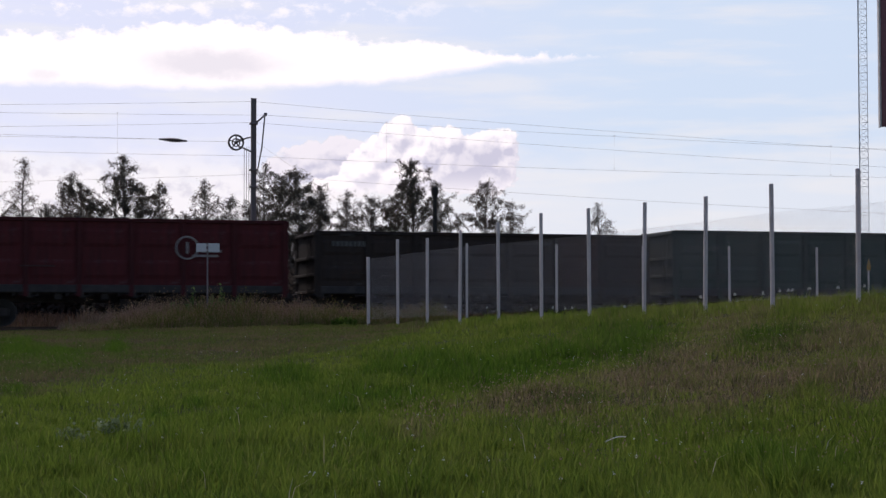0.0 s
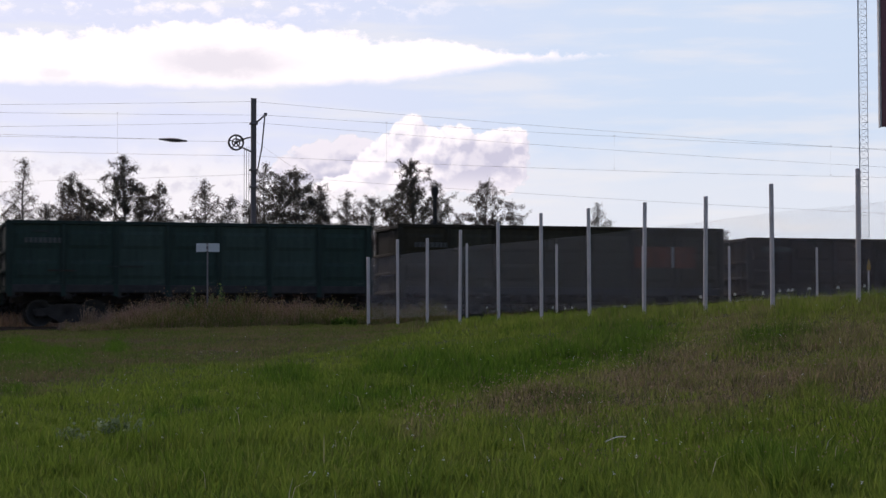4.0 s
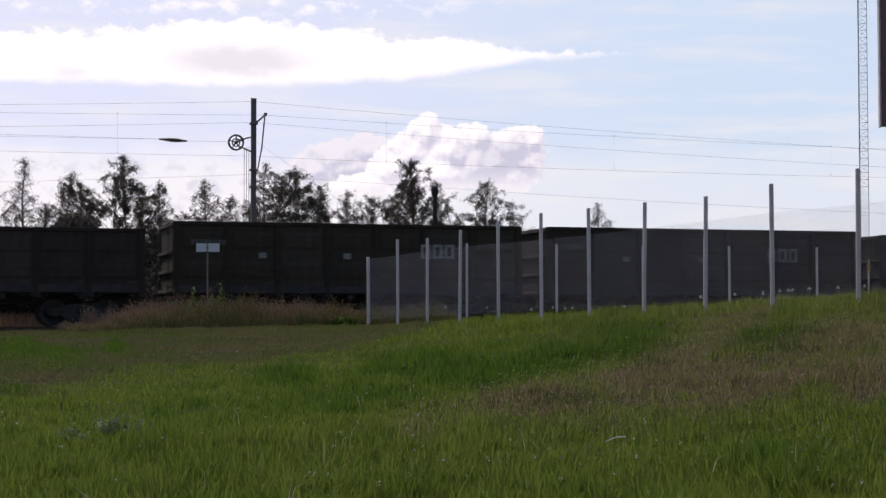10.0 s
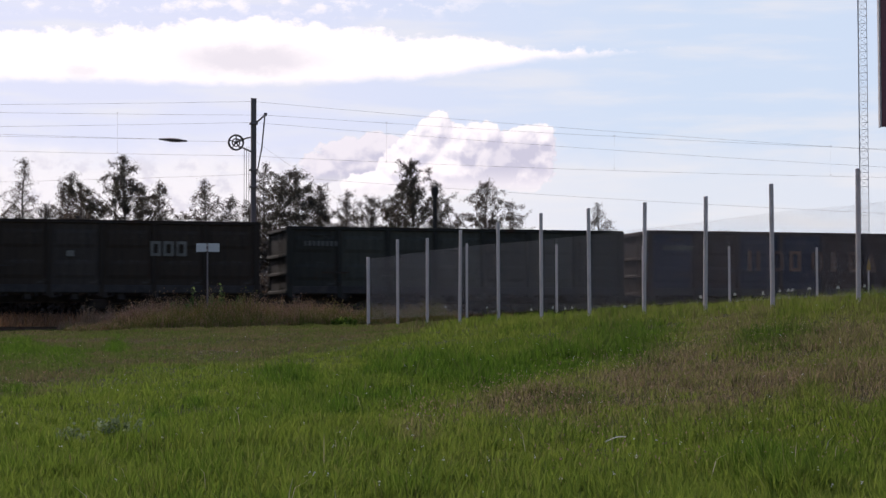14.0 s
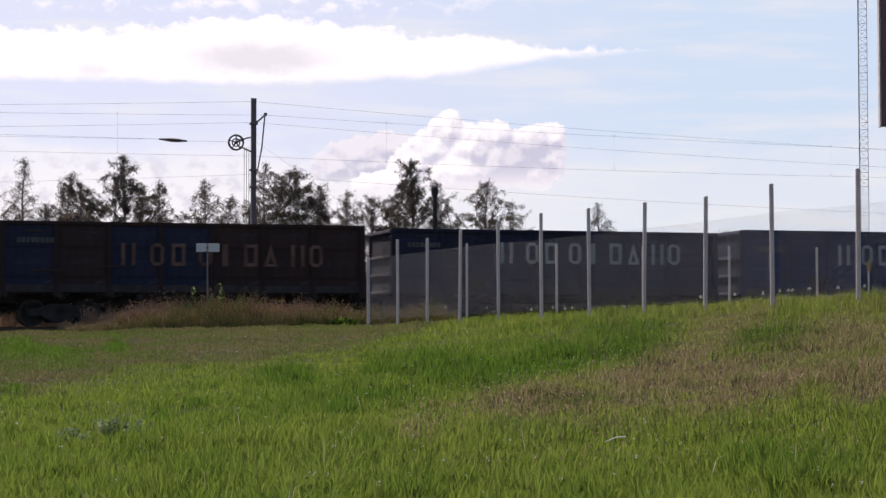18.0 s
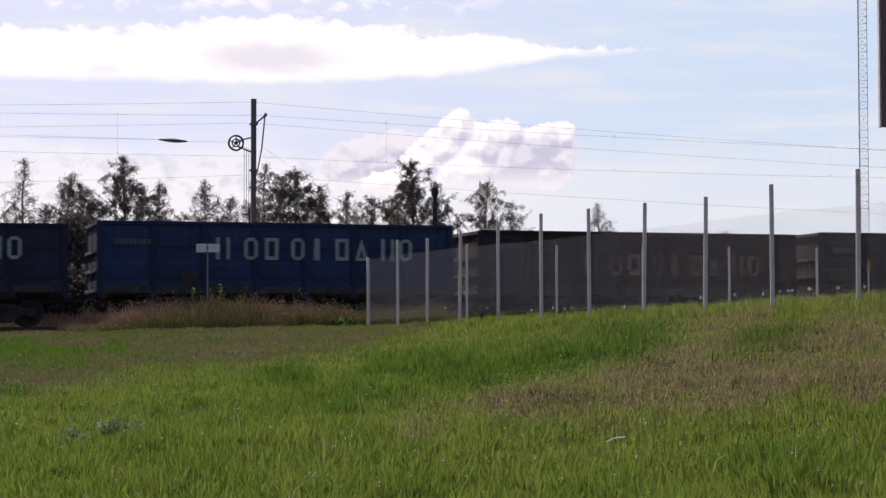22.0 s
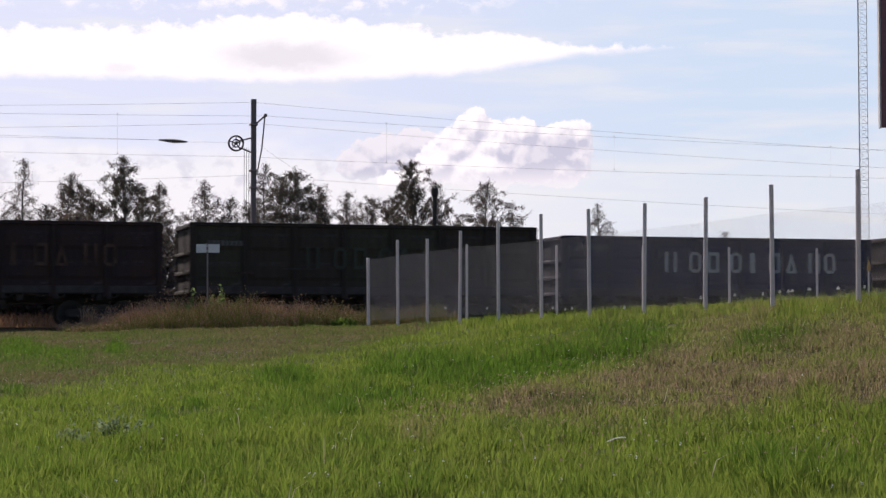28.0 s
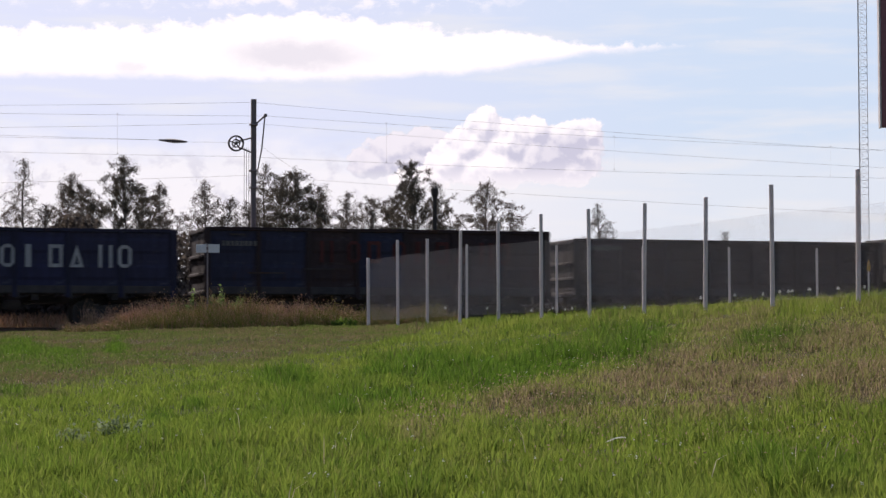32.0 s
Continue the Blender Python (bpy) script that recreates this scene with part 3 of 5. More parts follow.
def grass():
    rs = np.random.RandomState(11)
    # tussocks: blades that lean out from shared roots
    each = 15
    tx, ty = scatter(rs, 24500, 9.5, 64, 0.27, 1.05)
    strip, dry, lush = below_railway(tx, ty), dryness(tx, ty), lushness(tx, ty)
    dry = np.clip(dry * (1 - 0.75 * lush) + rs.normal(0, 0.13, len(tx)), 0, 1)
    smooth = ease(tx / ty, -0.07, -0.13) * ease(ty, 18, 25)
    tall = (0.085 + 0.12 * wave(tx, ty, 0.5) + 0.07 * rs.rand(len(tx)) + 0.13 * lush + 0.01 * dry) * (1 - 0.5 * strip) * (1 - 0.45 * smooth)
    tall *= 0.85 + 0.5 * ease(tx / ty, 0.05, 0.2) * ease(ty, 20, 15)
    tuft = ease(0.65 * wave(tx + 0.35 * ty, 0.6 * (ty - 2.7 * tx), 0.9) + 0.35 * wave(tx, ty, 0.4), 0.36, 0.68)
    tall *= 0.50 + 0.85 * tuft
    tall += 0.15 * ease(ty / fence_line(tx), 0.80, 0.95) * ease(tx, -2.6, -1.0)
    wide = (0.045 + 0.05 * rs.rand(len(tx))) * (0.7 + ty / 40)
    # strip and tuft blades toned darker, shade put into their colour
    tone = np.clip(0.7 * strip + lush + 0.5 * (tuft - 0.35) * (1 - 0.4 * dry) + rs.normal(0.06, 0.20, len(tx)), 0, 1)
    i = np.repeat(np.arange(len(tx)), each)
    n = len(i)
    way, out = rs.rand(n) * 2 * np.pi, rs.rand(n) ** 0.7
    x, y = tx[i] + np.cos(way) * out * wide[i], ty[i] + np.sin(way) * out * wide[i]
    h = tall[i] * (0.55 + 0.55 * rs.rand(n)) * (1.08 - 0.35 * out)
    lean = 0.18 + 0.65 * out * rs.rand(n)
    dry_a, lush_a = dry[i], tone[i]
    # short turf between them
    cx, cy = scatter(rs, 260000, 9.5, 66, 0.27, 1.0)
    wx, wy = rs.rand(70000) * 64 - 32, rs.rand(70000) * 62
    far = np.abs(wx) > 0.27 * wy
    sx, sy = rs.rand(260000) * 16 - 15.5, 26 + 40 * rs.rand(260000)
    under = (rs.rand(260000) < below_railway(sx, sy)) & (np.abs(sx) < 0.25 * sy + 0.6)
    cx, cy = np.concatenate([cx, wx[far], sx[under]]), np.concatenate([cy, wy[far], sy[under]])
    m = len(cx)
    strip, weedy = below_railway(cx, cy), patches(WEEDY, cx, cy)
    ch = (0.05 + 0.12 * wave(cx, cy, 0.3) + 0.05 * lushness(cx, cy)) * (0.5 + 0.8 * rs.rand(m)) * (1 - 0.35 * strip)
    ch += (0.16 * weedy * wave(cx, cy, 0.5) + 0.20 * strip * ease(cy, 54, 61) * wave(cx + 2, cy, 0.55) ** 1.5 * ease(cx, -10.8, -9.6)) * rs.rand(m)
    x, y, h = np.concatenate([x, cx]), np.concatenate([y, cy]), np.concatenate([h, ch])
    lean, way = np.concatenate([lean, 0.15 + 0.6 * rs.rand(m)]), np.concatenate([way, rs.rand(m) * 2 * np.pi])
    dry_a = np.concatenate([dry_a, dryness(cx, cy) * (1 - 0.7 * weedy)])
    # short turf on the strip darkened too, as if turned from the sun
    lush_a = np.concatenate([lush_a, np.clip(lushness(cx, cy) + 0.25 + 0.6 * strip, 0, 1)])
    q = -(x - X0) * DY + (y - Y0) * DX - HALF
    keep = q < -3.5
    x, y, h, lean, way, dry_a, lush_a = x[keep], y[keep], h[keep], lean[keep], way[keep], dry_a[keep], lush_a[keep]
    n = len(x)
    w = (0.0064 + 0.00018 * y) * (0.6 + 0.8 * rs.rand(n))
    col = np.clip(dry_a * (0.35 + 0.95 * rs.rand(n)) - 0.04 + 0.4 * (rs.rand(n) > 0.96), 0, 1)
    ob = blades("grass", x, y, h, w, lean, col, GRASS, rs, None, lush_a, way)
    # soft brownish seed heads over the withered turf
    px, py = scatter(rs, 190000, 14, 40, 0.26)
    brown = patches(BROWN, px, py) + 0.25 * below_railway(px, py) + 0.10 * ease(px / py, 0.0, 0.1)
    some = rs.rand(len(px)) < 0.3 * brown
    px, py = px[some], py[some]
    m = len(px)
    c = np.stack([px, py, ground(px, py) + (0.10 + 0.16 * rs.rand(m)) * (1 - 0.4 * below_railway(px, py))], -1)
    heads = quick("seed_panicles", flecks(c, 0.007 + 0.011 * rs.rand(m, 1), rs, 1.5, 0.4), np.full(m, 4), np.arange(4 * m), PANICLE)
    tagged(heads, "fine pinkish brown seed heads hanging over withered grass", "grass", kind="stuff")
    # longer fresh blades close to the viewer
    fx, fy = scatter(rs, 9000, 9.6, 21, 0.25)
    some = rs.rand(len(fx)) < (0.1 + 1.2 * wave(fx + 3, fy, 0.6) ** 2) * (0.25 + 0.75 * ease(fx / fy, -0.1, 0.12))
    some &= rs.rand(len(fx)) > 1.1 * dryness(fx, fy)
    fx, fy = fx[some], fy[some]
    m = len(fx)
    tall = blades("tall_grass", fx, fy, 0.17 + 0.17 * rs.rand(m), 0.006 + 0.005 * rs.rand(m) + 0.00012 * fy, 0.1 + 0.5 * rs.rand(m), 0.12 * rs.rand(m), GRASS, rs, None, 0.25 + 0.55 * rs.rand(m))
    tagged(tall, "tall fresh green blades standing over the meadow grass", "grass", kind="stuff")
    tagged(ob, "tussocky green meadow grass with withered brown patches on a slope", "grass", kind="stuff")


grass()


def weeds():
    rs = np.random.RandomState(21)
    n = 42000
    s, q = rs.rand(n) * 13.2 - 1.7, -3.5 - 3.6 * rs.rand(n) ** 1.2
    x, y = X0 + s * DX - (q + HALF) * DY, Y0 + s * DY + (q + HALF) * DX
    k = 0.45 * wave(x, y, 0.9) + 0.55 * wave(x, y, 0.28)
    hump = 0.24 + 0.54 * ease(s, -1.5, 1.6) + 0.20 * np.exp(-((s - 3.3) / 1.7) ** 2) - 0.12 * ease(s, 6, 9)
    keep = rs.rand(n) < 0.5 + 1.0 * k
    h = hump * (0.3 + 0.8 * rs.rand(n)) * (0.3 + 1.5 * k) * (1 - 0.5 * ease(-q, 5.4, 7.1)) + 0.2 * hump * (rs.rand(n) > 0.97)
    green = np.exp(-((s - 3.2) / 1.5) ** 2) * 0.7 * ease(-q, 3.4, 4.6) + ease(s, 6.0, 9) * 0.6 + 0.9 * ease(-q, 5.2, 6.6)
    dry = np.clip(1.05 - green * rs.rand(n) * 1.5 - 0.35 * (wave(x, y, 0.7) > 0.66), 0, 1)
    m = 1500
    ts, tq = -0.9 + 3.4 * rs.rand(m), -3.5 - 1.2 * rs.rand(m)
    x[:m], y[:m], keep[:m] = X0 + ts * DX - (tq + HALF) * DY, Y0 + ts * DY + (tq + HALF) * DX, True
    h[:m], dry[:m] = 0.40 + 0.7 * wave(5 * ts, tq, 0.7) * (0.4 + 0.8 * rs.rand(m)), 0.7 + 0.3 * rs.rand(m)
    ob = blades("weeds", x[keep], y[keep], h[keep], 0.012 + 0.02 * rs.rand(keep.sum()), 0.08 + 0.5 * rs.rand(keep.sum()), dry[keep], WEED, rs)
    tagged(ob, "tall rusty brown and green weeds along the track", "weeds", kind="stuff")
    # seed heads and small leaves on the stalks
    i = rs.choice(np.nonzero(keep)[0], 80000)
    f = 0.25 + 0.8 * rs.rand(len(i))
    c = np.stack([x[i], y[i], ground(x[i], y[i]) + f * h[i]], -1) + rs.normal(0, 0.045, (len(i), 3))
    v = flecks(c, 0.012 + 0.026 * rs.rand(len(i), 1), rs, 0, 0.5)
    tint = np.clip(dry[i] + rs.normal(0, 0.2, len(i)), 0, 1)
    ob = quick("seed_heads", v, np.full(len(i), 4), np.arange(4 * len(i)), WEED, {"dry": np.repeat(tint, 4), "lush": np.zeros(4 * len(i))})
    tagged(ob, "brown seed heads and small leaves of trackside weeds", "weeds", kind="stuff")


weeds()


# ------------------------------------------------------------------ railway
def track():
    base = empty("track")
    tagged(base, "rusty railway track on grey stone ballast", "track", kind="structure")
    turn = Matrix.Rotation(TRACK, 4, "Z")
    # ballast bed, uneven
    s = np.concatenate([np.arange(-240, -30, 10), np.arange(-30, 60, 0.35), np.arange(60, 300, 10)])
    prof = np.array([(-3.3, -0.55), (-2.9, -0.42), (-2.3, -0.22), (-1.9, -0.185), (-0.9, -0.19), (0, -0.19), (0.9, -0.19), (1.9, -0.185), (2.3, -0.22), (2.9, -0.42), (3.3, -0.55)])
    rs = np.random.RandomState(3)
    v = np.zeros((len(s), len(prof), 3))
    v[:, :, 0] = s[:, None]
    v[:, :, 1] = prof[None, :, 0] + 0.05 * (rs.rand(len(s), len(prof)) - 0.5)
    v[:, :, 2] = prof[None, :, 1] + 0.05 * (rs.rand(len(s), len(prof)) - 0.5)
    i = np.arange(len(s) * len(prof)).reshape(len(s), len(prof))
    qd = np.stack([i[:-1, :-1], i[1:, :-1], i[1:, 1:], i[:-1, 1:]], -1).reshape(-1, 4)
    quick("ballast", v.reshape(-1, 3), np.full(len(qd), 4), qd.ravel(), STONE, None, base)
    for side in (-0.762, 0.762):
        bm = bmesh.new()
        box(bm, -240, 300, side - 0.036, side + 0.036, -0.045, 0.0, 0.008)
        box(bm, -240, 300, side - 0.009, side + 0.009, -0.14, -0.045)
        box(bm, -240, 300, side - 0.07, side + 0.07, -0.165, -0.14)
        part("rail", bm, RAILM, base)
    bm = bmesh.new()
    box(bm, -0.13, 0.13, -1.3, 1.3, -0.36, -0.166, 0.02)
    first = part("sleeper", bm, CONC, base)
    first.location.x = -30
    for k in range(1, 150):
        shared("sleeper", first.data, base, Matrix.Translation((-30 + 0.61 * k, 0, 0)))
    base.matrix_basis = Matrix.Translation(on_track(0, 0, 0)) @ turn


track()

# ------------------------------------------------------------------ wagons
# base colour, height over the eye line, stain, kind of writing, its colour, label
LETTERS = (4.17, 5.17, 5.92, 6.87, 7.57, 8.50, 9.22, 10.2, 10.87)
WHITE_P, RUST_P, GREY_P, RED_P = (0.46, 0.46, 0.46), (0.28, 0.16, 0.125), (0.16, 0.165, 0.15), (0.13, 0.04, 0.035)
FLEET = [
    ((0.105, 0.016, 0.02), 4.16, 0.62, "ring", (0.42, 0.38, 0.36), "dark red open freight wagon with a pale ring mark"),
    ((0.046, 0.038, 0.031), 3.83, 0.55, "plain", GREY_P, "sooty black low open freight wagon"),
    ((0.030, 0.070, 0.058), 4.05, 0.64, "plain", (0.2, 0.24, 0.22), "faded sea-green open freight wagon with scuffed panels"),
    ((0.048, 0.046, 0.024), 4.13, 0.60, "patch", (0.23, 0.085, 0.048), "dark green open freight wagon with two orange rust patches"),
    ((0.050, 0.042, 0.034), 3.81, 0.52, "plain", (0.2, 0.2, 0.19), "grimy dark grey open freight wagon with brown stains"),
    ((0.055, 0.049, 0.030), 4.10, 0.60, "short", (0.38, 0.37, 0.34), "dull olive open freight wagon with a short pale mark"),
    ((0.050, 0.043, 0.031), 4.10, 0.58, "short", (0.27, 0.26, 0.235), "sooty olive open freight wagon with a short faded mark"),
    ((0.042, 0.050, 0.042), 3.98, 0.56, "plain", (0.2, 0.24, 0.22), "dirty grey-green open freight wagon with pale scuffs"),
    ((0.054, 0.036, 0.034), 4.03, 0.52, "long", RUST_P, "rust-stained blue open freight wagon with brown block marks"),
    ((0.024, 0.030, 0.076), 3.96, 0.66, "long", WHITE_P, "dark blue open freight wagon with a row of white block marks"),
    ((0.024, 0.046, 0.135), 4.10, 0.70, "long", WHITE_P, "bright blue open freight wagon with a row of white block marks"),
    ((0.046, 0.026, 0.026), 3.96, 0.50, "long", RUST_P, "sooty brown open freight wagon with rusty block marks"),
    ((0.040, 0.028, 0.028), 4.07, 0.50, "long", (0.13, 0.075, 0.06), "blackened brown open freight wagon with faint block marks"),
    ((0.046, 0.042, 0.032), 4.10, 0.62, "long", (0.075, 0.078, 0.06), "dark moss-green open freight wagon with faded block marks"),
    ((0.028, 0.034, 0.080), 3.82, 0.66, "long", WHITE_P, "low navy blue open freight wagon with white block marks"),
    ((0.044, 0.032, 0.034), 3.95, 0.52, "long", RED_P, "stained dark blue open freight wagon with red-brown block marks"),
    ((0.054, 0.046, 0.040), 3.71, 0.55, "plain", GREY_P, "dusty dark grey low open freight wagon"),
    ((0.050, 0.044, 0.038), 3.95, 0.55, "plain", GREY_P, "dusty dark grey open freight wagon"),
]
# panels repainted in another tone: wagon, colour, which bays
REPAINTED = {1: ((0.075, 0.042, 0.034), (5,)), 3: ((0.060, 0.064, 0.040), (1, 4)), 4: ((0.072, 0.058, 0.048), (2, 4)), 6: ((0.064, 0.062, 0.054), (1, 3)), 7: ((0.072, 0.088, 0.076), (1, 2, 3, 5)),
             8: ((0.022, 0.034, 0.078), (0, 2, 3)), 9: ((0.021, 0.025, 0.058), (1, 3)), 10: ((0.026, 0.054, 0.160), (0, 2, 4)), 11: ((0.030, 0.032, 0.052), (0, 2)), 12: ((0.030, 0.030, 0.040), (3,)),
             13: ((0.050, 0.054, 0.036), (0, 3, 4)), 14: ((0.026, 0.033, 0.092), (1, 4)), 15: ((0.024, 0.032, 0.070), (0, 1, 3)), 2: ((0.046, 0.092, 0.078), (2, 4, 5)), 5: ((0.066, 0.060, 0.042), (2, 5))}
# how far the row of marks sits above or below its usual height
MARK_LIFT = {8: -0.20, 10: 0.06, 11: -0.38, 12: -0.20, 13: -0.24, 14: -0.25}
SILL = 1.17
BAYS = 7


def panel_mesh(width, height, mat):
    """A pressed side panel with two long swellings."""
    bm = bmesh.new()
    rows = []
    zs = [0, 0.05, 0.10, 0.16, 0.34, 0.40, 0.46, 0.54, 0.60, 0.66, 0.84, 0.90, 0.95, 1.0]
    ds = [0, 0, 0, 1, 1, 0, 0, 0, 0, 1, 1, 0, 0, 0]
    for z, d in zip(zs, ds):
        row = []
        for u in (0, 0.05, 0.12, 0.88, 0.95, 1.0):
            inner = 0.12 <= u <= 0.88
            row.append(bm.verts.new((u * width, -0.045 * d * inner, z * height)))
        rows.append(row)
    for r, q in zip(rows, rows[1:]):
        for i in range(5):
            bm.faces.new((r[i], r[i + 1], q[i + 1], q[i]))
    # back of the sheet, to give it thickness
    c = [bm.verts.new(p) for p in ((0, 0.03, 0), (width, 0.03, 0), (width, 0.03, height), (0, 0.03, height))]
    bm.faces.new(c[::-1])
    bm.faces.new((rows[0][5], rows[0][4], rows[0][3], rows[0][2], rows[0][1], rows[0][0], c[0], c[1]))
    bm.faces.new((*rows[-1], c[2], c[3]))
    bm.faces.new((*[r[0] for r in rows], c[3], c[0])[::-1])
    bm.faces.new((*[r[5] for r in rows], c[2], c[1]))
    me = bpy.data.meshes.new("panel")
    bm.to_mesh(me)
    bm.free()
    me.materials.append(mat)
    return me


def wheelset_mesh():
    bm = bmesh.new()
    tube(bm, [(0, -1.05, 0), (0, 1.05, 0)], 0.075, 10)
    for sgn in (-1, 1):
        y = 0.79 * sgn
        prof = [(-0.10, 0.12), (-0.10, 0.16), (-0.035, 0.2), (-0.03, 0.37), (-0.065, 0.40), (-0.065, 0.475), (0.065, 0.47), (0.065, 0.40), (0.03, 0.37), (0.02, 0.2), (0.08, 0.16), (0.08, 0.12)]
        tube(bm, [(0, y + sgn * a, 0) for a, r in prof], [r for a, r in prof], 20)
    me = bpy.data.meshes.new("wheelset")
    bm.to_mesh(me)
    bm.free()
    me.materials.append(RIM)
    return me


def bogie_mesh():
    """Bolster and springs of a bogie."""
    bm = bmesh.new()
    box(bm, -0.22, 0.22, -1.1, 1.1, 0.42, 0.72, 0.04)
    box(bm, -0.3, 0.3, -0.3, 0.3, 0.72, 0.82, 0.03)
    for y in (-1.02, 1.02):
        for dx in (-0.14, 0, 0.14):
            tube(bm, [(dx, y, 0.24), (dx, y, 0.44)], 0.055, 8)
    me = bpy.data.meshes.new("bogie")
    bm.to_mesh(me)
    bm.free()
    me.materials.append(UNDER)
    return me


def side_frame_mesh():
    bm = bmesh.new()
    outline = [(-1.15, 0.42), (-1.15, 0.60), (-0.75, 0.66), (-0.35, 0.78), (0.35, 0.78), (0.75, 0.66), (1.15, 0.60), (1.15, 0.42), (0.72, 0.40), (0.36, 0.20), (0.30, 0.14), (-0.30, 0.14), (-0.36, 0.20), (-0.72, 0.40)]
    a = [bm.verts.new((x, -0.08, z)) for x, z in outline]
    b = [bm.verts.new((x, 0.08, z)) for x, z in outline]
    bm.faces.new(a)
    bm.faces.new(b[::-1])
    for i in range(len(a)):
        j = (i + 1) % len(a)
        bm.faces.new((a[i], b[i], b[j], a[j]))
    for x in (-0.925, 0.925):
        box(bm, x - 0.16, x + 0.16, -0.13, 0.13, 0.34, 0.62, 0.03)
    me = bpy.data.meshes.new("side_frame")
    bm.to_mesh(me)
    bm.free()
    me.materials.append(UNDER)
    return me


WHEELSET, BOGIE, SIDE_FRAME = wheelset_mesh(), bogie_mesh(), side_frame_mesh()
WAGONS, WHEELS = [], []


def under_meshes():
    made = {}
    bm = bmesh.new()
    box(bm, -6.2, 6.2, -0.25, 0.25, 0.84, 1.14, 0.03)
    made["centre_sill"] = bm
    bm = bmesh.new()
    box(bm, -0.13, 0.13, -1.42, -0.252, 0.92, 1.16, 0.03)
    made["cross_beam"] = bm
    bm = bmesh.new()
    tube(bm, [(-0.35, 0, 0), (-0.3, 0, 0), (0.3, 0, 0), (0.36, 0, 0)], [0.12, 0.18, 0.18, 0.1], 14)
    tube(bm, [(0.36, 0, 0), (1.1, 0, 0.02)], 0.03, 6)
    made["brake_cylinder"] = bm
    bm = bmesh.new()
    box(bm, -0.36, 0.1, -0.10, 0.10, -0.11, 0.11, 0.02)
    box(bm, -0.50, -0.30, -0.19, 0.13, -0.15, 0.15, 0.04)
    box(bm, -0.62, -0.46, -0.20, -0.04, -0.13, 0.13, 0.03)
    made["coupler"] = bm
    bm = bmesh.new()
    hose = [(0.05, 0.33, 0.0), (-0.12, 0.33, -0.04), (-0.26, 0.30, -0.22), (-0.40, 0.2, -0.36), (-0.5, 0.08, -0.36)]
    tube(bm, hose, 0.028, 8)
    made["brake_hose"] = bm
    bm = bmesh.new()
    vs = [(-0.72, -1.46, 0.0), (0.72, -1.46, 0.0), (0.72, -0.30, -0.06), (-0.72, -0.30, -0.06)]
    lo = [bm.verts.new(p) for p in vs]
    hi = [bm.verts.new((x, y, z + 0.05)) for x, y, z in vs]
    bm.faces.new(lo[::-1])
    bm.faces.new(hi)
    for i in range(4):
        j = (i + 1) % 4
        bm.faces.new((lo[i], lo[j], hi[j], hi[i]))
    for x in (-0.5, 0.5):
        box(bm, x - 0.04, x + 0.04, -1.50, -0.4, -0.10, -0.01, 0.01)
    made["floor_hatch"] = bm
    bm = bmesh.new()
    box(bm, -0.07, 0.07, -0.05, 0.05, -0.20, 0.02, 0.015)
    tube(bm, [(0, -0.04, -0.16), (0.22, -0.04, -0.10)], 0.018, 6)
    made["hatch_latch"] = bm
    out = {}
    for k, bm in made.items():
        me = bpy.data.meshes.new(k)
        bm.to_mesh(me)
        bm.free()
        me.materials.append(UNDER)
        out[k] = me
    return out


UNDERS = under_meshes()


def tuned_paint(c):
    """Tunes a paint warmer, with a grey lift for lens veil: bright paints keep more of their colour."""
    r, g, b = c
    if b > 1.5 * r or r > 3 * g:
        return (1.15 * r + 0.012, 0.95 * g + 0.010, 0.88 * b + 0.010)
    return (1.12 * r + 0.009, 0.90 * g + 0.008, 0.82 * b + 0.010)


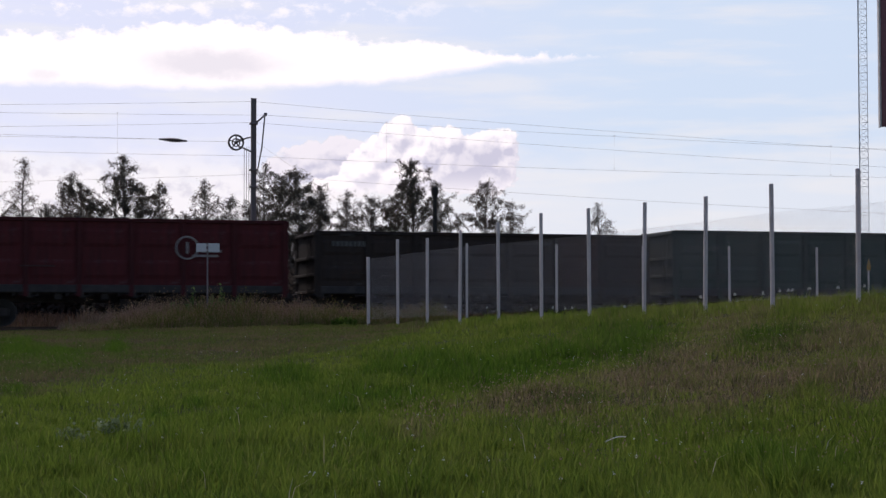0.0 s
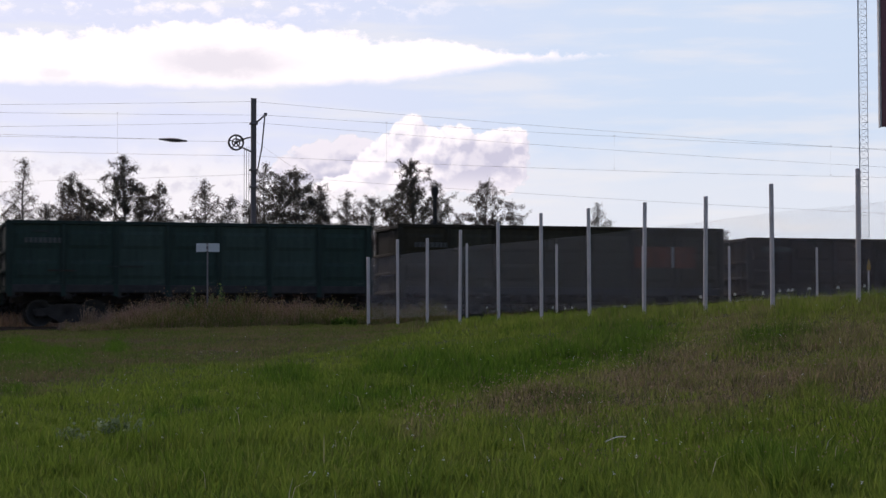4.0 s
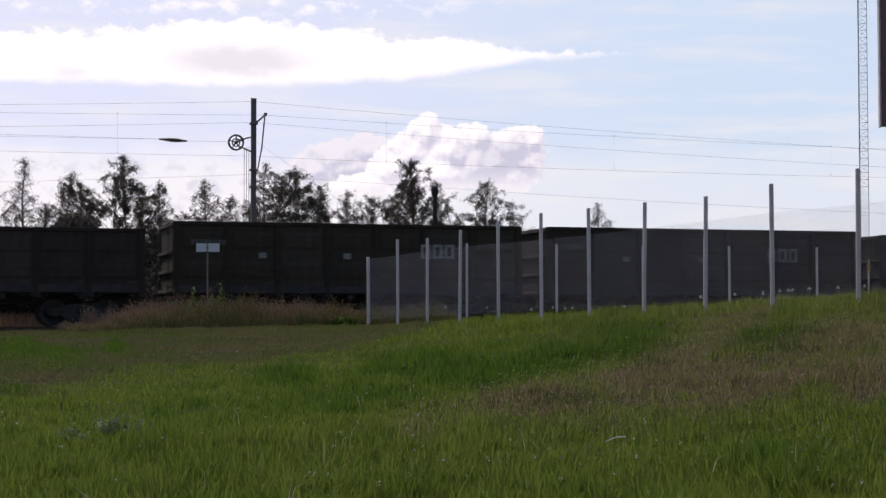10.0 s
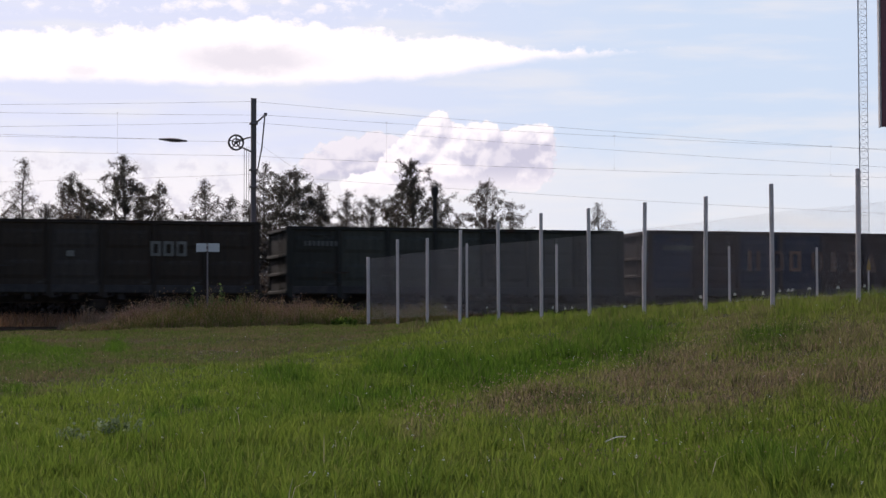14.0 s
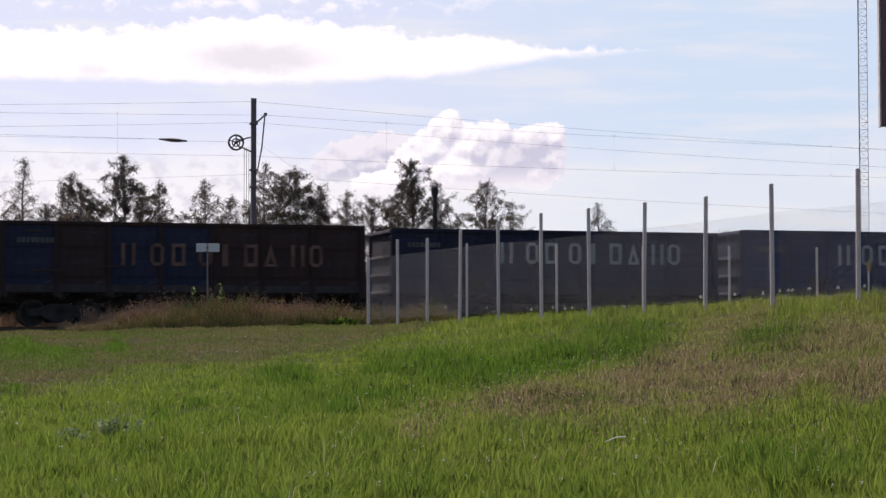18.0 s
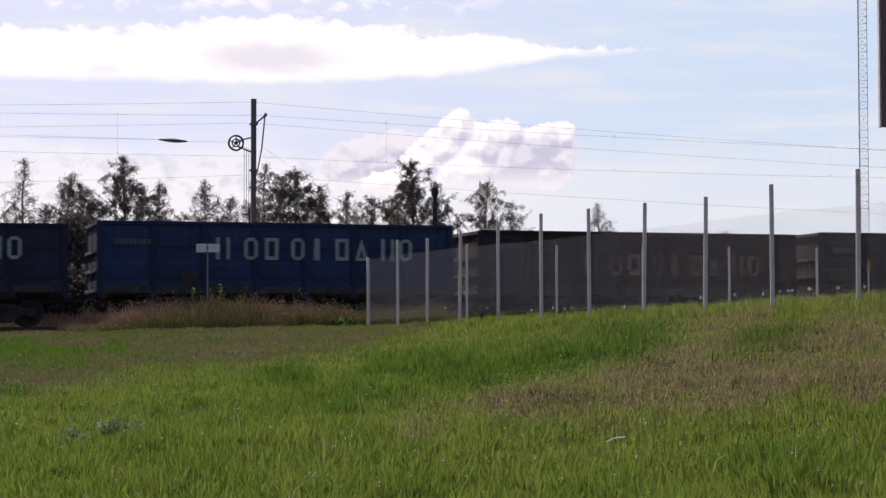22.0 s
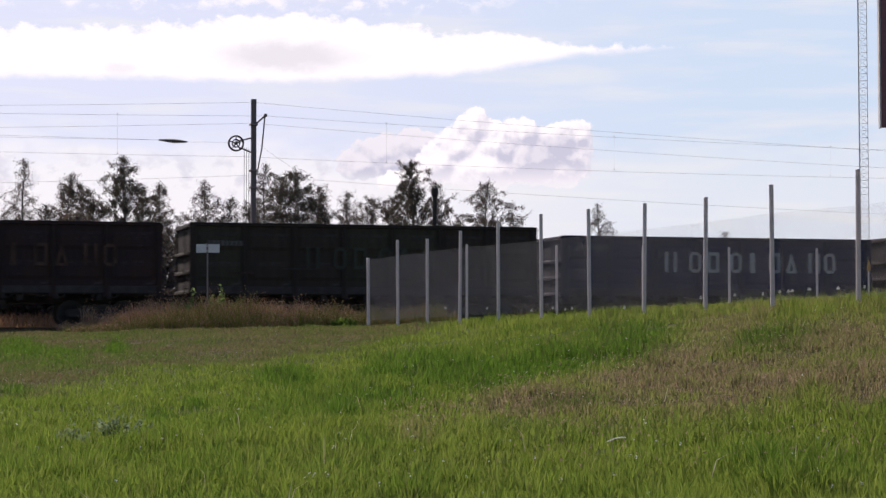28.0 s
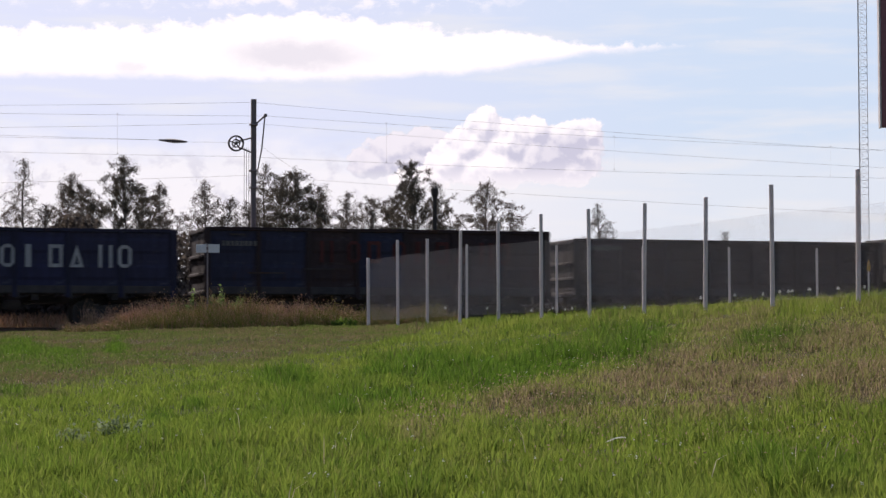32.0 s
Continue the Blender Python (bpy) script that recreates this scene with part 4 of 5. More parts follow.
def wagon(i, spec):
    base, over_eye, wear, writing, ink, label = spec
    # colour shifted warm and lifted in grey, standing in for lens veil
    base = tuned_paint(base)
    top = over_eye + EYE.z - RAIL
    rs = random.Random(100 + i)
    paint = wagon_paint("wagon_paint", base, wear=wear, pale=tuple(0.55 * c + 0.085 for c in base))
    frame_paint = wagon_paint("wagon_frame_paint", tuple(0.75 * c + 0.004 for c in base), wear=wear - 0.04, pale=tuple(0.4 * c + 0.05 for c in base))
    # ends use dimmed copies of the side colour: shade put into their paint
    end_shade = wagon_paint("wagon_end_shade", tuple(0.7 * c + 0.010 for c in base), wear=wear + 0.02, pale=tuple(0.5 * c + 0.045 for c in base))
    wall_shade = wagon_paint("wagon_wall_shade", tuple(0.5 * c + 0.002 for c in base), rust=(0.035, 0.023, 0.018), wear=wear + 0.02, pale=tuple(0.5 * c + 0.02 for c in base))
    ob = empty("open_wagon")
    tagged(ob, label, "freight wagon", "wagons of the train")
    h, half = top - SILL, LEN / 2
    # sides
    gap = (LEN - 0.24) / BAYS
    low, high = SILL + 0.27, top - 0.13
    pm = panel_mesh(gap - 0.10, high - low, paint)
    other, bays = REPAINTED.get(i, (FLEET[i][0], ()))
    other = tuned_paint(other)
    pm2 = panel_mesh(gap - 0.10, high - low, wagon_paint("panel_paint", other, wear=wear + 0.03, pale=tuple(0.6 * c + 0.08 for c in other)))
    post = bmesh.new()
    box(post, -0.075, 0.075, -0.10, 0.0, 0, high - low + 0.03, 0.018)
    pme = bpy.data.meshes.new("stake")
    post.to_mesh(pme)
    post.free()
    pme.materials.append(frame_paint)
    bm = bmesh.new()
    box(bm, -0.085, 0.085, -0.066, 0.0, SILL - 0.14, low + 0.01, 0.015)
    foot = bpy.data.meshes.new("stake_foot")
    bm.to_mesh(foot)
    bm.free()
    foot.materials.append(frame_paint)
    for sgn in (-1, 1):
        flip = Matrix.Identity(4) if sgn < 0 else Matrix.Rotation(math.pi, 4, "Z")
        for k in range(BAYS):
            x = -half + 0.12 + k * gap + 0.05
            shared("panel", pm2 if k in bays else pm, ob, flip @ Matrix.Translation((x, -HALF + 0.08, low)))
        for k in range(BAYS + 1):
            x = -half + 0.12 + k * gap
            shared("stake", pme, ob, flip @ Matrix.Translation((x, -HALF + 0.10, low - 0.02)))
            shared("stake_foot", foot, ob, flip @ Matrix.Translation((x, -HALF + 0.05, 0)))
            shared("hatch_latch", UNDERS["hatch_latch"], ob, flip @ Matrix.Translation((x + 0.12, -HALF + 0.07, SILL)))
        bm = bmesh.new()
        box(bm, -half, half, sgn * HALF - 0.13 * (sgn > 0), sgn * HALF + 0.13 * (sgn < 0), high, top, 0.02)
        part("top_rail", bm, frame_paint, ob)
        # dark strip along the foot of the side, below the panels
        bm = bmesh.new()
        box(bm, -half, half, sgn * HALF - 0.12 * (sgn > 0), sgn * HALF + 0.12 * (sgn < 0), SILL, low, 0.02)
        part("side_sill", bm, SILL_DARK, ob, "dark side sill")
    # ends
    for sgn in (-1, 1):
        bm = bmesh.new()
        box(bm, sgn * (half - 0.06) - 0.03, sgn * (half - 0.06) + 0.03, -HALF + 0.05, HALF - 0.05, SILL, top - 0.02)
        wall = part("end_wall", bm, wall_shade, ob)
        for f in (0.03, 0.30, 0.57, 0.95):
            bm = bmesh.new()
            z = SILL + f * h
            a, b = sorted((sgn * (half - 0.05), sgn * (half + 0.06)))
            box(bm, a, b, -HALF + 0.02, HALF - 0.02, z - 0.06, z + 0.06, 0.02)
            part("end_rib", bm, end_shade, wall)
        for y in (-HALF + 0.06, HALF - 0.06):
            bm = bmesh.new()
            a, b = sorted((sgn * (half - 0.10), sgn * (half + 0.03)))
            box(bm, a, b, y - 0.06, y + 0.06, SILL - 0.02, top - 0.005, 0.02)
            part("corner_post", bm, frame_paint, ob)
        # ladder on the end wall
        bm = bmesh.new()
        y0 = sgn * 0.95
        x = sgn * (half + 0.10)
        for dy in (-0.2, 0.2):
            tube(bm, [(x, y0 + dy, 0.75), (x, y0 + dy, top - 0.05)], 0.014, 6)
        for r in range(8):
            z = 0.8 + r * (top - 0.95) / 7
            tube(bm, [(x, y0 - 0.2, z), (x, y0 + 0.2, z)], 0.012, 6)
        for z in (SILL + 0.2, top - 0.15):
            tube(bm, [(x, y0 - 0.2, z), (sgn * (half - 0.05), y0 - 0.2, z)], 0.012, 6)
            tube(bm, [(x, y0 + 0.2, z), (sgn * (half - 0.05), y0 + 0.2, z)], 0.012, 6)
        part("end_ladder", bm, end_shade, ob)
        flip = Matrix.Identity(4) if sgn < 0 else Matrix.Rotation(math.pi, 4, "Z")
        shared("coupler", UNDERS["coupler"], ob, flip @ Matrix.Translation((-half - 0.02, 0, 1.03)))
        shared("brake_hose", UNDERS["brake_hose"], ob, flip @ Matrix.Translation((-half, 0, 0.95)))
        bogie = shared("bogie", BOGIE, ob, Matrix.Translation((sgn * 4.325, 0, 0)))
        for y in (-1.02, 1.02):
            shared("side_frame", SIDE_FRAME, bogie, Matrix.Translation((0, y, 0)))
        for dx in (-0.925, 0.925):
            ws = shared("wheelset", WHEELSET, bogie, Matrix.Translation((dx, 0, 0.475)))
            WHEELS.append((ws, dx, rs.random() * 6.28))
    shared("centre_sill", UNDERS["centre_sill"], ob)
    for x in (-4.325, -1.6, 0, 1.6, 4.325):
        for r in (0, math.pi):
            shared("cross_beam", UNDERS["cross_beam"], ob, Matrix.Translation((x, 0, 0)) @ Matrix.Rotation(r, 4, "Z"))
    shared("brake_cylinder", UNDERS["brake_cylinder"], ob, Matrix.Translation((0.9, -0.62, 0.78)))
    for k in range(7):
        x = -half + 0.12 + (k + 0.5) * gap
        for r in (0, math.pi):
            shared("floor_hatch", UNDERS["floor_hatch"], ob, Matrix.Translation((x, 0, SILL - 0.02)) @ Matrix.Rotation(r, 4, "Z"))
    # writing: plain shapes on both sides
    inkm = wagon_paint("mark_paint", ink, rust=tuple(0.3 * c for c in ink), wear=0.46 if writing == "patch" else wear - 0.05, pale=ink)
    number = wagon_paint("number_paint", (0.17, 0.165, 0.155), wear=0.6)
    face = -HALF - 0.004

    def bar(bm, x0, x1, z0, z1):
        box(bm, -half + x0, -half + x1, face, face + 0.05, z0, z1)

    def block(x0, x1, z0, z1, w, kind="frame"):
        """A plain upright shape: an open frame, a cut-cornered ring, a bar, two bars or a wedge."""
        bm = bmesh.new()
        a, b = -half + x0, -half + x1
        if kind == "pair":
            for c in (a + 0.5 * w, b - 0.5 * w):
                box(bm, c - 0.5 * w, c + 0.5 * w, face, face + 0.05, z0, z1)
            return bm
        if kind == "bar":
            box(bm, (a + b) / 2 - 0.8 * w, (a + b) / 2 + 0.8 * w, face, face + 0.05, z0, z1)
            return bm
        rings = []
        for d, y in ((0, face), (w, face), (w, face + 0.04), (0, face + 0.04)):
            if kind == "ring":
                c = 0.14
                pts = [(a + d + c, z0 + d), (b - d - c, z0 + d), (b - d, z0 + d + c), (b - d, z1 - d - c), (b - d - c, z1 - d), (a + d + c, z1 - d), (a + d, z1 - d - c), (a + d, z0 + d + c)]
                if d:
                    pts = [(a + d, z0 + d), (b - d, z0 + d), (b - d, z0 + d + 0.01), (b - d, z1 - d - 0.01), (b - d, z1 - d), (a + d, z1 - d), (a + d, z1 - d - 0.01), (a + d, z0 + d + 0.01)]
            elif kind == "wedge":
                m = (a + b) / 2
                pts = [(a + 1.3 * d, z0 + 0.8 * d), (b - 1.3 * d, z0 + 0.8 * d), (m, z1 - 2.6 * d)]
            else:
                e = 0 if not d else 1
                pts = [(a + d, z0 + d), (b - d, z0 + d), (b - d, z1 - d * e), (a + d, z1 - d * e)]
            rings.append([bm.verts.new((x, y, z)) for x, z in pts])
        n = len(rings[0])
        for p, q in zip(rings, rings[1:] + rings[:1]):
            for k in range(n):
                bm.faces.new((p[k], p[(k + 1) % n], q[(k + 1) % n], q[k]))
        return bm

    if ink == WHITE_P:
        bm = bmesh.new()
        bar(bm, 2.95, 3.50, 1.36, 1.92)
        part("black_patch", bm, UNDER, ob)
    if writing == "long":
        lift = MARK_LIFT.get(i, 0.0)
        for k, x in enumerate(LETTERS):
            part("block_mark", block(x, x + 0.48, 2.32 + lift, 3.10 + lift, 0.12, ("pair", "ring", "frame", "ring", "bar", "frame", "wedge", "pair", "ring")[k]), inkm, ob)
    elif writing == "short":
        for x in (9.05, 9.50, 9.95):
            part("block_mark", block(x, x + 0.36, 2.46, 2.98, 0.10), inkm, ob)
        for x in (3.05, 6.15):
            bm = bmesh.new()
            bar(bm, x, x + 0.26, 2.42, 2.62)
            part("pale_plate", bm, inkm, ob)
    elif writing == "ring":
        bm = bmesh.new()
        n = 28
        rings = [[bm.verts.new((-half + 9.3 + r * math.cos(6.2832 * k / n), y, 2.76 + r * math.sin(6.2832 * k / n))) for k in range(n)] for r, y in ((0.42, face), (0.36, face), (0.36, face + 0.04), (0.42, face + 0.04))]
        for a, b in zip(rings, rings[1:] + rings[:1]):
            for k in range(n):
                bm.faces.new((a[k], a[(k + 1) % n], b[(k + 1) % n], b[k]))
        bar(bm, 9.27, 9.35, 2.55, 2.96)
        part("ring_mark", bm, inkm, ob)
        for x0, x1, z0, z1 in ((9.8, 10.5, 2.60, 2.70), (9.5, 10.4, 2.44, 2.52)):
            bm = bmesh.new()
            bar(bm, x0, x1, z0, z1)
            part("line_mark", bm, inkm, ob)
    elif writing == "patch":
        for x0, x1 in ((9.25, 10.75), (10.9, 11.75)):
            bm = bmesh.new()
            bar(bm, x0, x1, 2.2, 3.0)
            part("rust_patch", bm, inkm, ob, "orange rust patch")
        bm = bmesh.new()
        bar(bm, 10.77, 10.86, 2.2, 3.02)
        part("line_mark", bm, wagon_paint("mark_white", WHITE_P), ob)
    for k in range(8):
        bm = bmesh.new()
        bar(bm, 0.62 + k * 0.16, 0.62 + k * 0.16 + 0.10, 2.88, 3.06)
        part("number_bar", bm, number, ob)
    faint = wagon_paint("faint_paint", tuple(0.5 * c + 0.04 for c in base), wear=0.5)
    a, b = 0.8 + rs.random(), 2.0 + rs.random()
    for x0, x1, z0, z1 in ((0.9, 1.45, 3.26, 3.32), (a, b, 1.9, 1.96), (a + 2.0, b + 2.3, 2.06, 2.11)):
        bm = bmesh.new()
        bar(bm, x0, x1, z0, z1)
        part("line_mark", bm, faint, ob)
    WAGONS.append(ob)


for i, spec in enumerate(FLEET):
    wagon(i, spec)


# ------------------------------------------------------------------ fences
def post_mesh(h, r):
    bm = bmesh.new()
    tube(bm, [(0, 0, -0.4), (0, 0, h - 0.01), (0, 0, h)], [r, r, r * 0.8], 12)
    me = bpy.data.meshes.new("post")
    bm.to_mesh(me)
    bm.free()
    me.materials.append(GALV)
    return me


def panel_of_wire(p, q, h0, h1, name, parent):
    """Woven wire between two posts: two sets of slanting strands and a wire along the top."""
    p, q = Vector(p), Vector(q)
    d = q - p
    run = math.hypot(d.x, d.y)
    way = Vector((d.x, d.y, 0)) / run
    side = Vector((-way.y, way.x, 0))
    r, verts, corners = 0.00054, [], []

    def strand(a, b, off):
        ab = (b - a).normalized()
        n1 = ab.cross(side).normalized() * r
        n2 = side * r
        base = len(verts)
        for e in (a, b):
            e = e + side * off
            verts.extend([e + n1 + n2, e - n1 + n2, e - n1 - n2, e + n1 - n2])
        for k in range(4):
            corners.extend((base + k, base + (k + 1) % 4, base + 4 + (k + 1) % 4, base + 4 + k))

    def at(u, z):
        f = u / run
        ground_z = p.z + d.z * f
        return Vector((p.x + way.x * u, p.y + way.y * u, ground_z + z))

    step, h = 0.05, (h0 + h1) / 2
    k = -h
    while k < run:
        for rise in (1, -1):
            u0, u1, z0, z1 = k, k + h, 0.0, h
            if u0 < 0:
                z0, u0 = -u0, 0.0
            if u1 > run:
                z1, u1 = h - (u1 - run), run
            if z1 - z0 > 0.05:
                if rise < 0:
                    za, zb = h - z0, h - z1
                else:
                    za, zb = z0, z1
                sc = lambda u, z: z * (h0 + (h1 - h0) * u / run) / h
                strand(at(u0, 0.03 + sc(u0, za)), at(u1, 0.03 + sc(u1, zb)), 0.003 * rise)
        k += step
    strand(at(0, h0 + 0.03), at(run, h1 + 0.03), 0.0)
    ob = quick(name, [tuple(v) for v in verts], np.full(len(corners) // 4, 4), corners, WIRE, None, parent)
    return tagged(ob, kind="stuff")


def fences():
    fen = empty("wire_fence")
    tagged(fen, "galvanised chain-link fence with tall grey posts along the slope", "fence")
    tops = [2.08, 2.50, 2.38, 2.44, 2.48, 2.52, 2.44, 2.36, 2.27, 2.29, 2.32, 2.32, 2.32]
    mesh_h = [1.98, 1.97, 1.95, 1.93, 1.86, 1.80, 1.76, 1.73, 1.70, 1.69, 1.63, 1.63, 1.63]
    feet = []
    rs = random.Random(4)
    along = [652, 704, 756, 813.5, 882, 958, 1043, 1139.5, 1248, 1367, 1519, 1712, 1964]
    for k, h in enumerate(tops):
        y = 64 - 2.893 * k
        x = y * (along[k] - 784) / 3446
        z = 1.6 + 0.56 + 0.15 * k / 10
        feet.append(Vector((x, y, z)))
        me = post_mesh(h, 0.045 if k else 0.055)
        shared("fence_post", me, fen, pose(x, y, z, rs.uniform(-0.4, 0.4), rs.uniform(-0.5, 0.9), 0))
    for k in range(len(feet) - 1):
        panel_of_wire(feet[k], feet[k + 1], mesh_h[k], mesh_h[k + 1], "wire_panel", fen)
    back = empty("post_row")
    tagged(back, "row of grey steel posts beside the railway", "fence")
    me = post_mesh(2.52, 0.042)
    for k, px in enumerate((826, 985, 1138, 1291, 1446, 1600)):
        y = 64.83 + 0.833 * k
        x = y * (px - 784) / 3446
        shared("fence_post", me, back, pose(x, y, 2.20, 0, rs.uniform(-0.3, 0.3), 0))


fences()


# ------------------------------------------------------------------ line posts and wires
def wire(bm, p, q, sag, r=0.0042):
    p, q = Vector(p), Vector(q)
    pts = [p.lerp(q, k / 12) - Vector((0, 0, sag * 4 * (k / 12) * (1 - k / 12))) for k in range(13)]
    tube(bm, pts, r, 5)


def from_eye(px, py, q):
    """Where the line of sight through a place of the 1568-wide view meets the upright plane q metres beyond the track."""
    d = aim(PITCH).to_3x3() @ Vector(((px - 784) / 3446, (441 - py) / 3446, -1))
    n = Vector((-DY, DX, 0))
    o = on_track(0, q, 0)
    return EYE + d * ((o - EYE).dot(n) / d.dot(n))


def line_post():
    foot = from_eye(448, 600, 3.6)
    x, y = foot.x, foot.y
    root = empty("catenary_post", pose(x, y, 1.65, 0, 0, math.degrees(TRACK)))
    tagged(root, "dark grey steel overhead line post with a tensioning wheel", "post")
    top = 1.6 + 9.16 - 1.65
    bm = bmesh.new()
    box(bm, -0.085, 0.085, -0.012, 0.012, 0, top)
    for sx in (-1, 1):
        box(bm, sx * 0.085 - 0.012, sx * 0.085 + 0.012, -0.07, 0.07, 0, top, 0.004)
    part("column", bm, POLE, root)
    bm = bmesh.new()
    box(bm, -0.3, 0.3, -0.3, 0.3, -0.3, 0.25, 0.03)
    part("foundation", bm, CONC, root)
    # bracket arm with its tip above the wires
    bm = bmesh.new()
    tube(bm, [(0.08, -0.05, top - 0.95), (0.45, -0.1, top - 0.62)], 0.035, 8)
    box(bm, 0.38, 0.5, -0.16, -0.04, top - 0.68, top - 0.56, 0.02)
    part("bracket", bm, POLE, root)
    bm = bmesh.new()
    tube(bm, [(0.42, -0.1, top - 0.65), (0.30, -0.1, top - 1.9), (0.12, -0.05, top - 2.9)], [0.028, 0.028, 0.022], 8)
    part("stay_rod", bm, POLE, root)
    # tensioning wheel on its arm
    cx, cz = -0.68, top - 1.72
    for z0, z1 in ((top - 1.50, cz + 0.08), (top - 2.05, cz - 0.12)):
        bm = bmesh.new()
        tube(bm, [(-0.1, 0, z0), (cx + 0.05, 0, z1)], 0.03, 8)
        part("wheel_arm", bm, POLE, root)
    bm = bmesh.new()
    n = 24
    prof = [(0.31, -0.05), (0.31, 0.05), (0.25, 0.04), (0.25, -0.04)]
    rings = [[bm.verts.new((cx + r * math.cos(6.28319 * i / n), d, cz + r * math.sin(6.28319 * i / n))) for i in range(n)] for r, d in prof]
    for a, b in zip(rings, rings[1:] + rings[:1]):
        for i in range(n):
            bm.faces.new((a[i], a[(i + 1) % n], b[(i + 1) % n], b[i]))
    inner = [[bm.verts.new((cx + r * math.cos(6.28319 * i / n), d, cz + r * math.sin(6.28319 * i / n))) for i in range(n)] for r, d in ((0.165, -0.035), (0.165, 0.035), (0.125, 0.035), (0.125, -0.035))]
    for a, b in zip(inner, inner[1:] + inner[:1]):
        for i in range(n):
            bm.faces.new((a[i], a[(i + 1) % n], b[(i + 1) % n], b[i]))
    wheel = part("tension_wheel", bm, IRON, root)
    for i in range(5):
        bm = bmesh.new()
        a = 6.28319 * i / 5 + 0.3
        tube(bm, [(cx, 0, cz), (cx + 0.26 * math.cos(a), 0, cz + 0.26 * math.sin(a))], 0.022, 6)
        part("spoke", bm, IRON, wheel)
    bm = bmesh.new()
    tube(bm, [(cx, -0.06, cz), (cx, 0.06, cz)], 0.07, 10)
    part("hub", bm, IRON, wheel)
    # weights hanging on two ropes
    for dx in (-0.36, -0.27, -0.18):
        bm = bmesh.new()
        tube(bm, [(dx, 0, cz - 0.15), (dx, 0, 1.6)], 0.010, 5)
        part("weight_rope", bm, IRON, root)
    bm = bmesh.new()
    for j in range(8):
        tube(bm, [(-0.27, 0, 1.2 + j * 0.12), (-0.27, 0, 1.31 + j * 0.12)], 0.16, 12)
    part("weights", bm, IRON, root)
    for z in (top - 3.4, top - 2.75, top - 0.98):
        bm = bmesh.new()
        box(bm, -0.15, 0.15, -0.12, 0.12, z - 0.04, z + 0.04, 0.015)
        part("clamp", bm, POLE, root)


line_post()


def wires():
    spans = [  # from, to (view places), metres beyond the track, label
        ((0, 183, 446, 180), (446, 180, 1568, 264), 3.6), ((0, 197, 468, 204), (468, 204, 1568, 262), 0.4),
        ((0, 222, 446, 217), (446, 217, 1568, 294), 3.6), ((0, 265, 430, 276), (430, 276, 1568, 312), 0.3),
        ((0, 320, 446, 309), (446, 309, 1568, 376), 3.6)]
    for a, b, q in spans:
        for n, (x0, y0, x1, y1) in enumerate((a, b)):
            p, r = from_eye(x0, y0, q), from_eye(x1, y1, q)
            if n == 0:
                p = p + (p - r) * 0.9
            else:
                r = r + (r - p) * 0.15
            bm = bmesh.new()
            wire(bm, p, r, 0.05 if n == 0 else 0.12)
            tagged(part("overhead_wire", bm, COPPER), "thin dark overhead line wire beside the railway", "wire", "overhead wires")
    # anchored wire with its insulator, from the wheel leftwards
    p = from_eye(404, 251, 3.6)
    m = from_eye(331, 250, 3.6)
    e = from_eye(281, 246.5, 3.6)
    bm = bmesh.new()
    wire(bm, p, m, 0)
    tagged(part("anchor_wire", bm, COPPER), "taut dark wire from the tensioning wheel", "wire")
    root = empty("insulator")
    tagged(root, "dark ribbed insulator hanging in a taut wire", "insulator")
    bm = bmesh.new()
    tube(bm, [m, e], 0.03, 10)
    part("core", bm, INSUL, root)
    for k in range(2, 23, 2):
        bm = bmesh.new()
        w = 0.032 + 0.062 * math.sin(math.pi * (k + 1) / 25) ** 1.6
        tube(bm, [m.lerp(e, (k + o) / 24) for o in (-0.9, -0.2, 0.2, 0.9)], [0.7 * w, w, w, 0.7 * w], 10)
        part("disc", bm, INSUL, root)
    for y in (238, 241.5):
        bm = bmesh.new()
        a = from_eye(0, y, 3.6)
        wire(bm, e, a + (a - e) * 1.2, 0)
        tagged(part("anchor_wire", bm, COPPER), "taut dark wire running on from the insulator", "wire")
    # droppers between messenger and contact wire
    for x, y0, y1 in ((208, 200, 270), (684, 217, 286), (1087, 240, 299), (1470, 258, 310)):
        bm = bmesh.new()
        tube(bm, [from_eye(x, y0, 0.35), from_eye(x, y1, 0.35)], 0.0012, 5)
        for y in (y0, y1):
            c = from_eye(x, y, 0.35)
            box(bm, c.x - 0.016, c.x + 0.016, c.y - 0.015, c.y + 0.015, c.z - 0.02, c.z + 0.02, 0.005)
        tagged(part("dropper", bm, COPPER), "short hanger wire with clamps between two overhead wires", "wire", "droppers")
    bm = bmesh.new()
    wire(bm, from_eye(452, 250, 3.6), from_eye(760, 470, 9.0), 0, 0.0035)
    tagged(part("guy_wire", bm, COPPER), "slanting thin guy wire of the line post", "wire")


wires()


def round_post():
    f = from_eye(770, 600, 6.0)
    root = empty("lamp_post", pose(f.x, f.y, 1.7))
    tagged(root, "short dark post with a capped head behind the train", "post")
    top = from_eye(770, 330, 6.0).z - 1.7
    bm = bmesh.new()
    tube(bm, [(0, 0, -0.3), (0, 0, top - 0.4)], [0.10, 0.085], 12)
    part("column", bm, IRON, root)
    bm = bmesh.new()
    tube(bm, [(0, 0, top - 0.42), (0, 0, top - 0.3), (0, 0, top - 0.05), (0, 0, top)], [0.10, 0.14, 0.15, 0.09], 12)
    part("head", bm, IRON, root)


round_post()


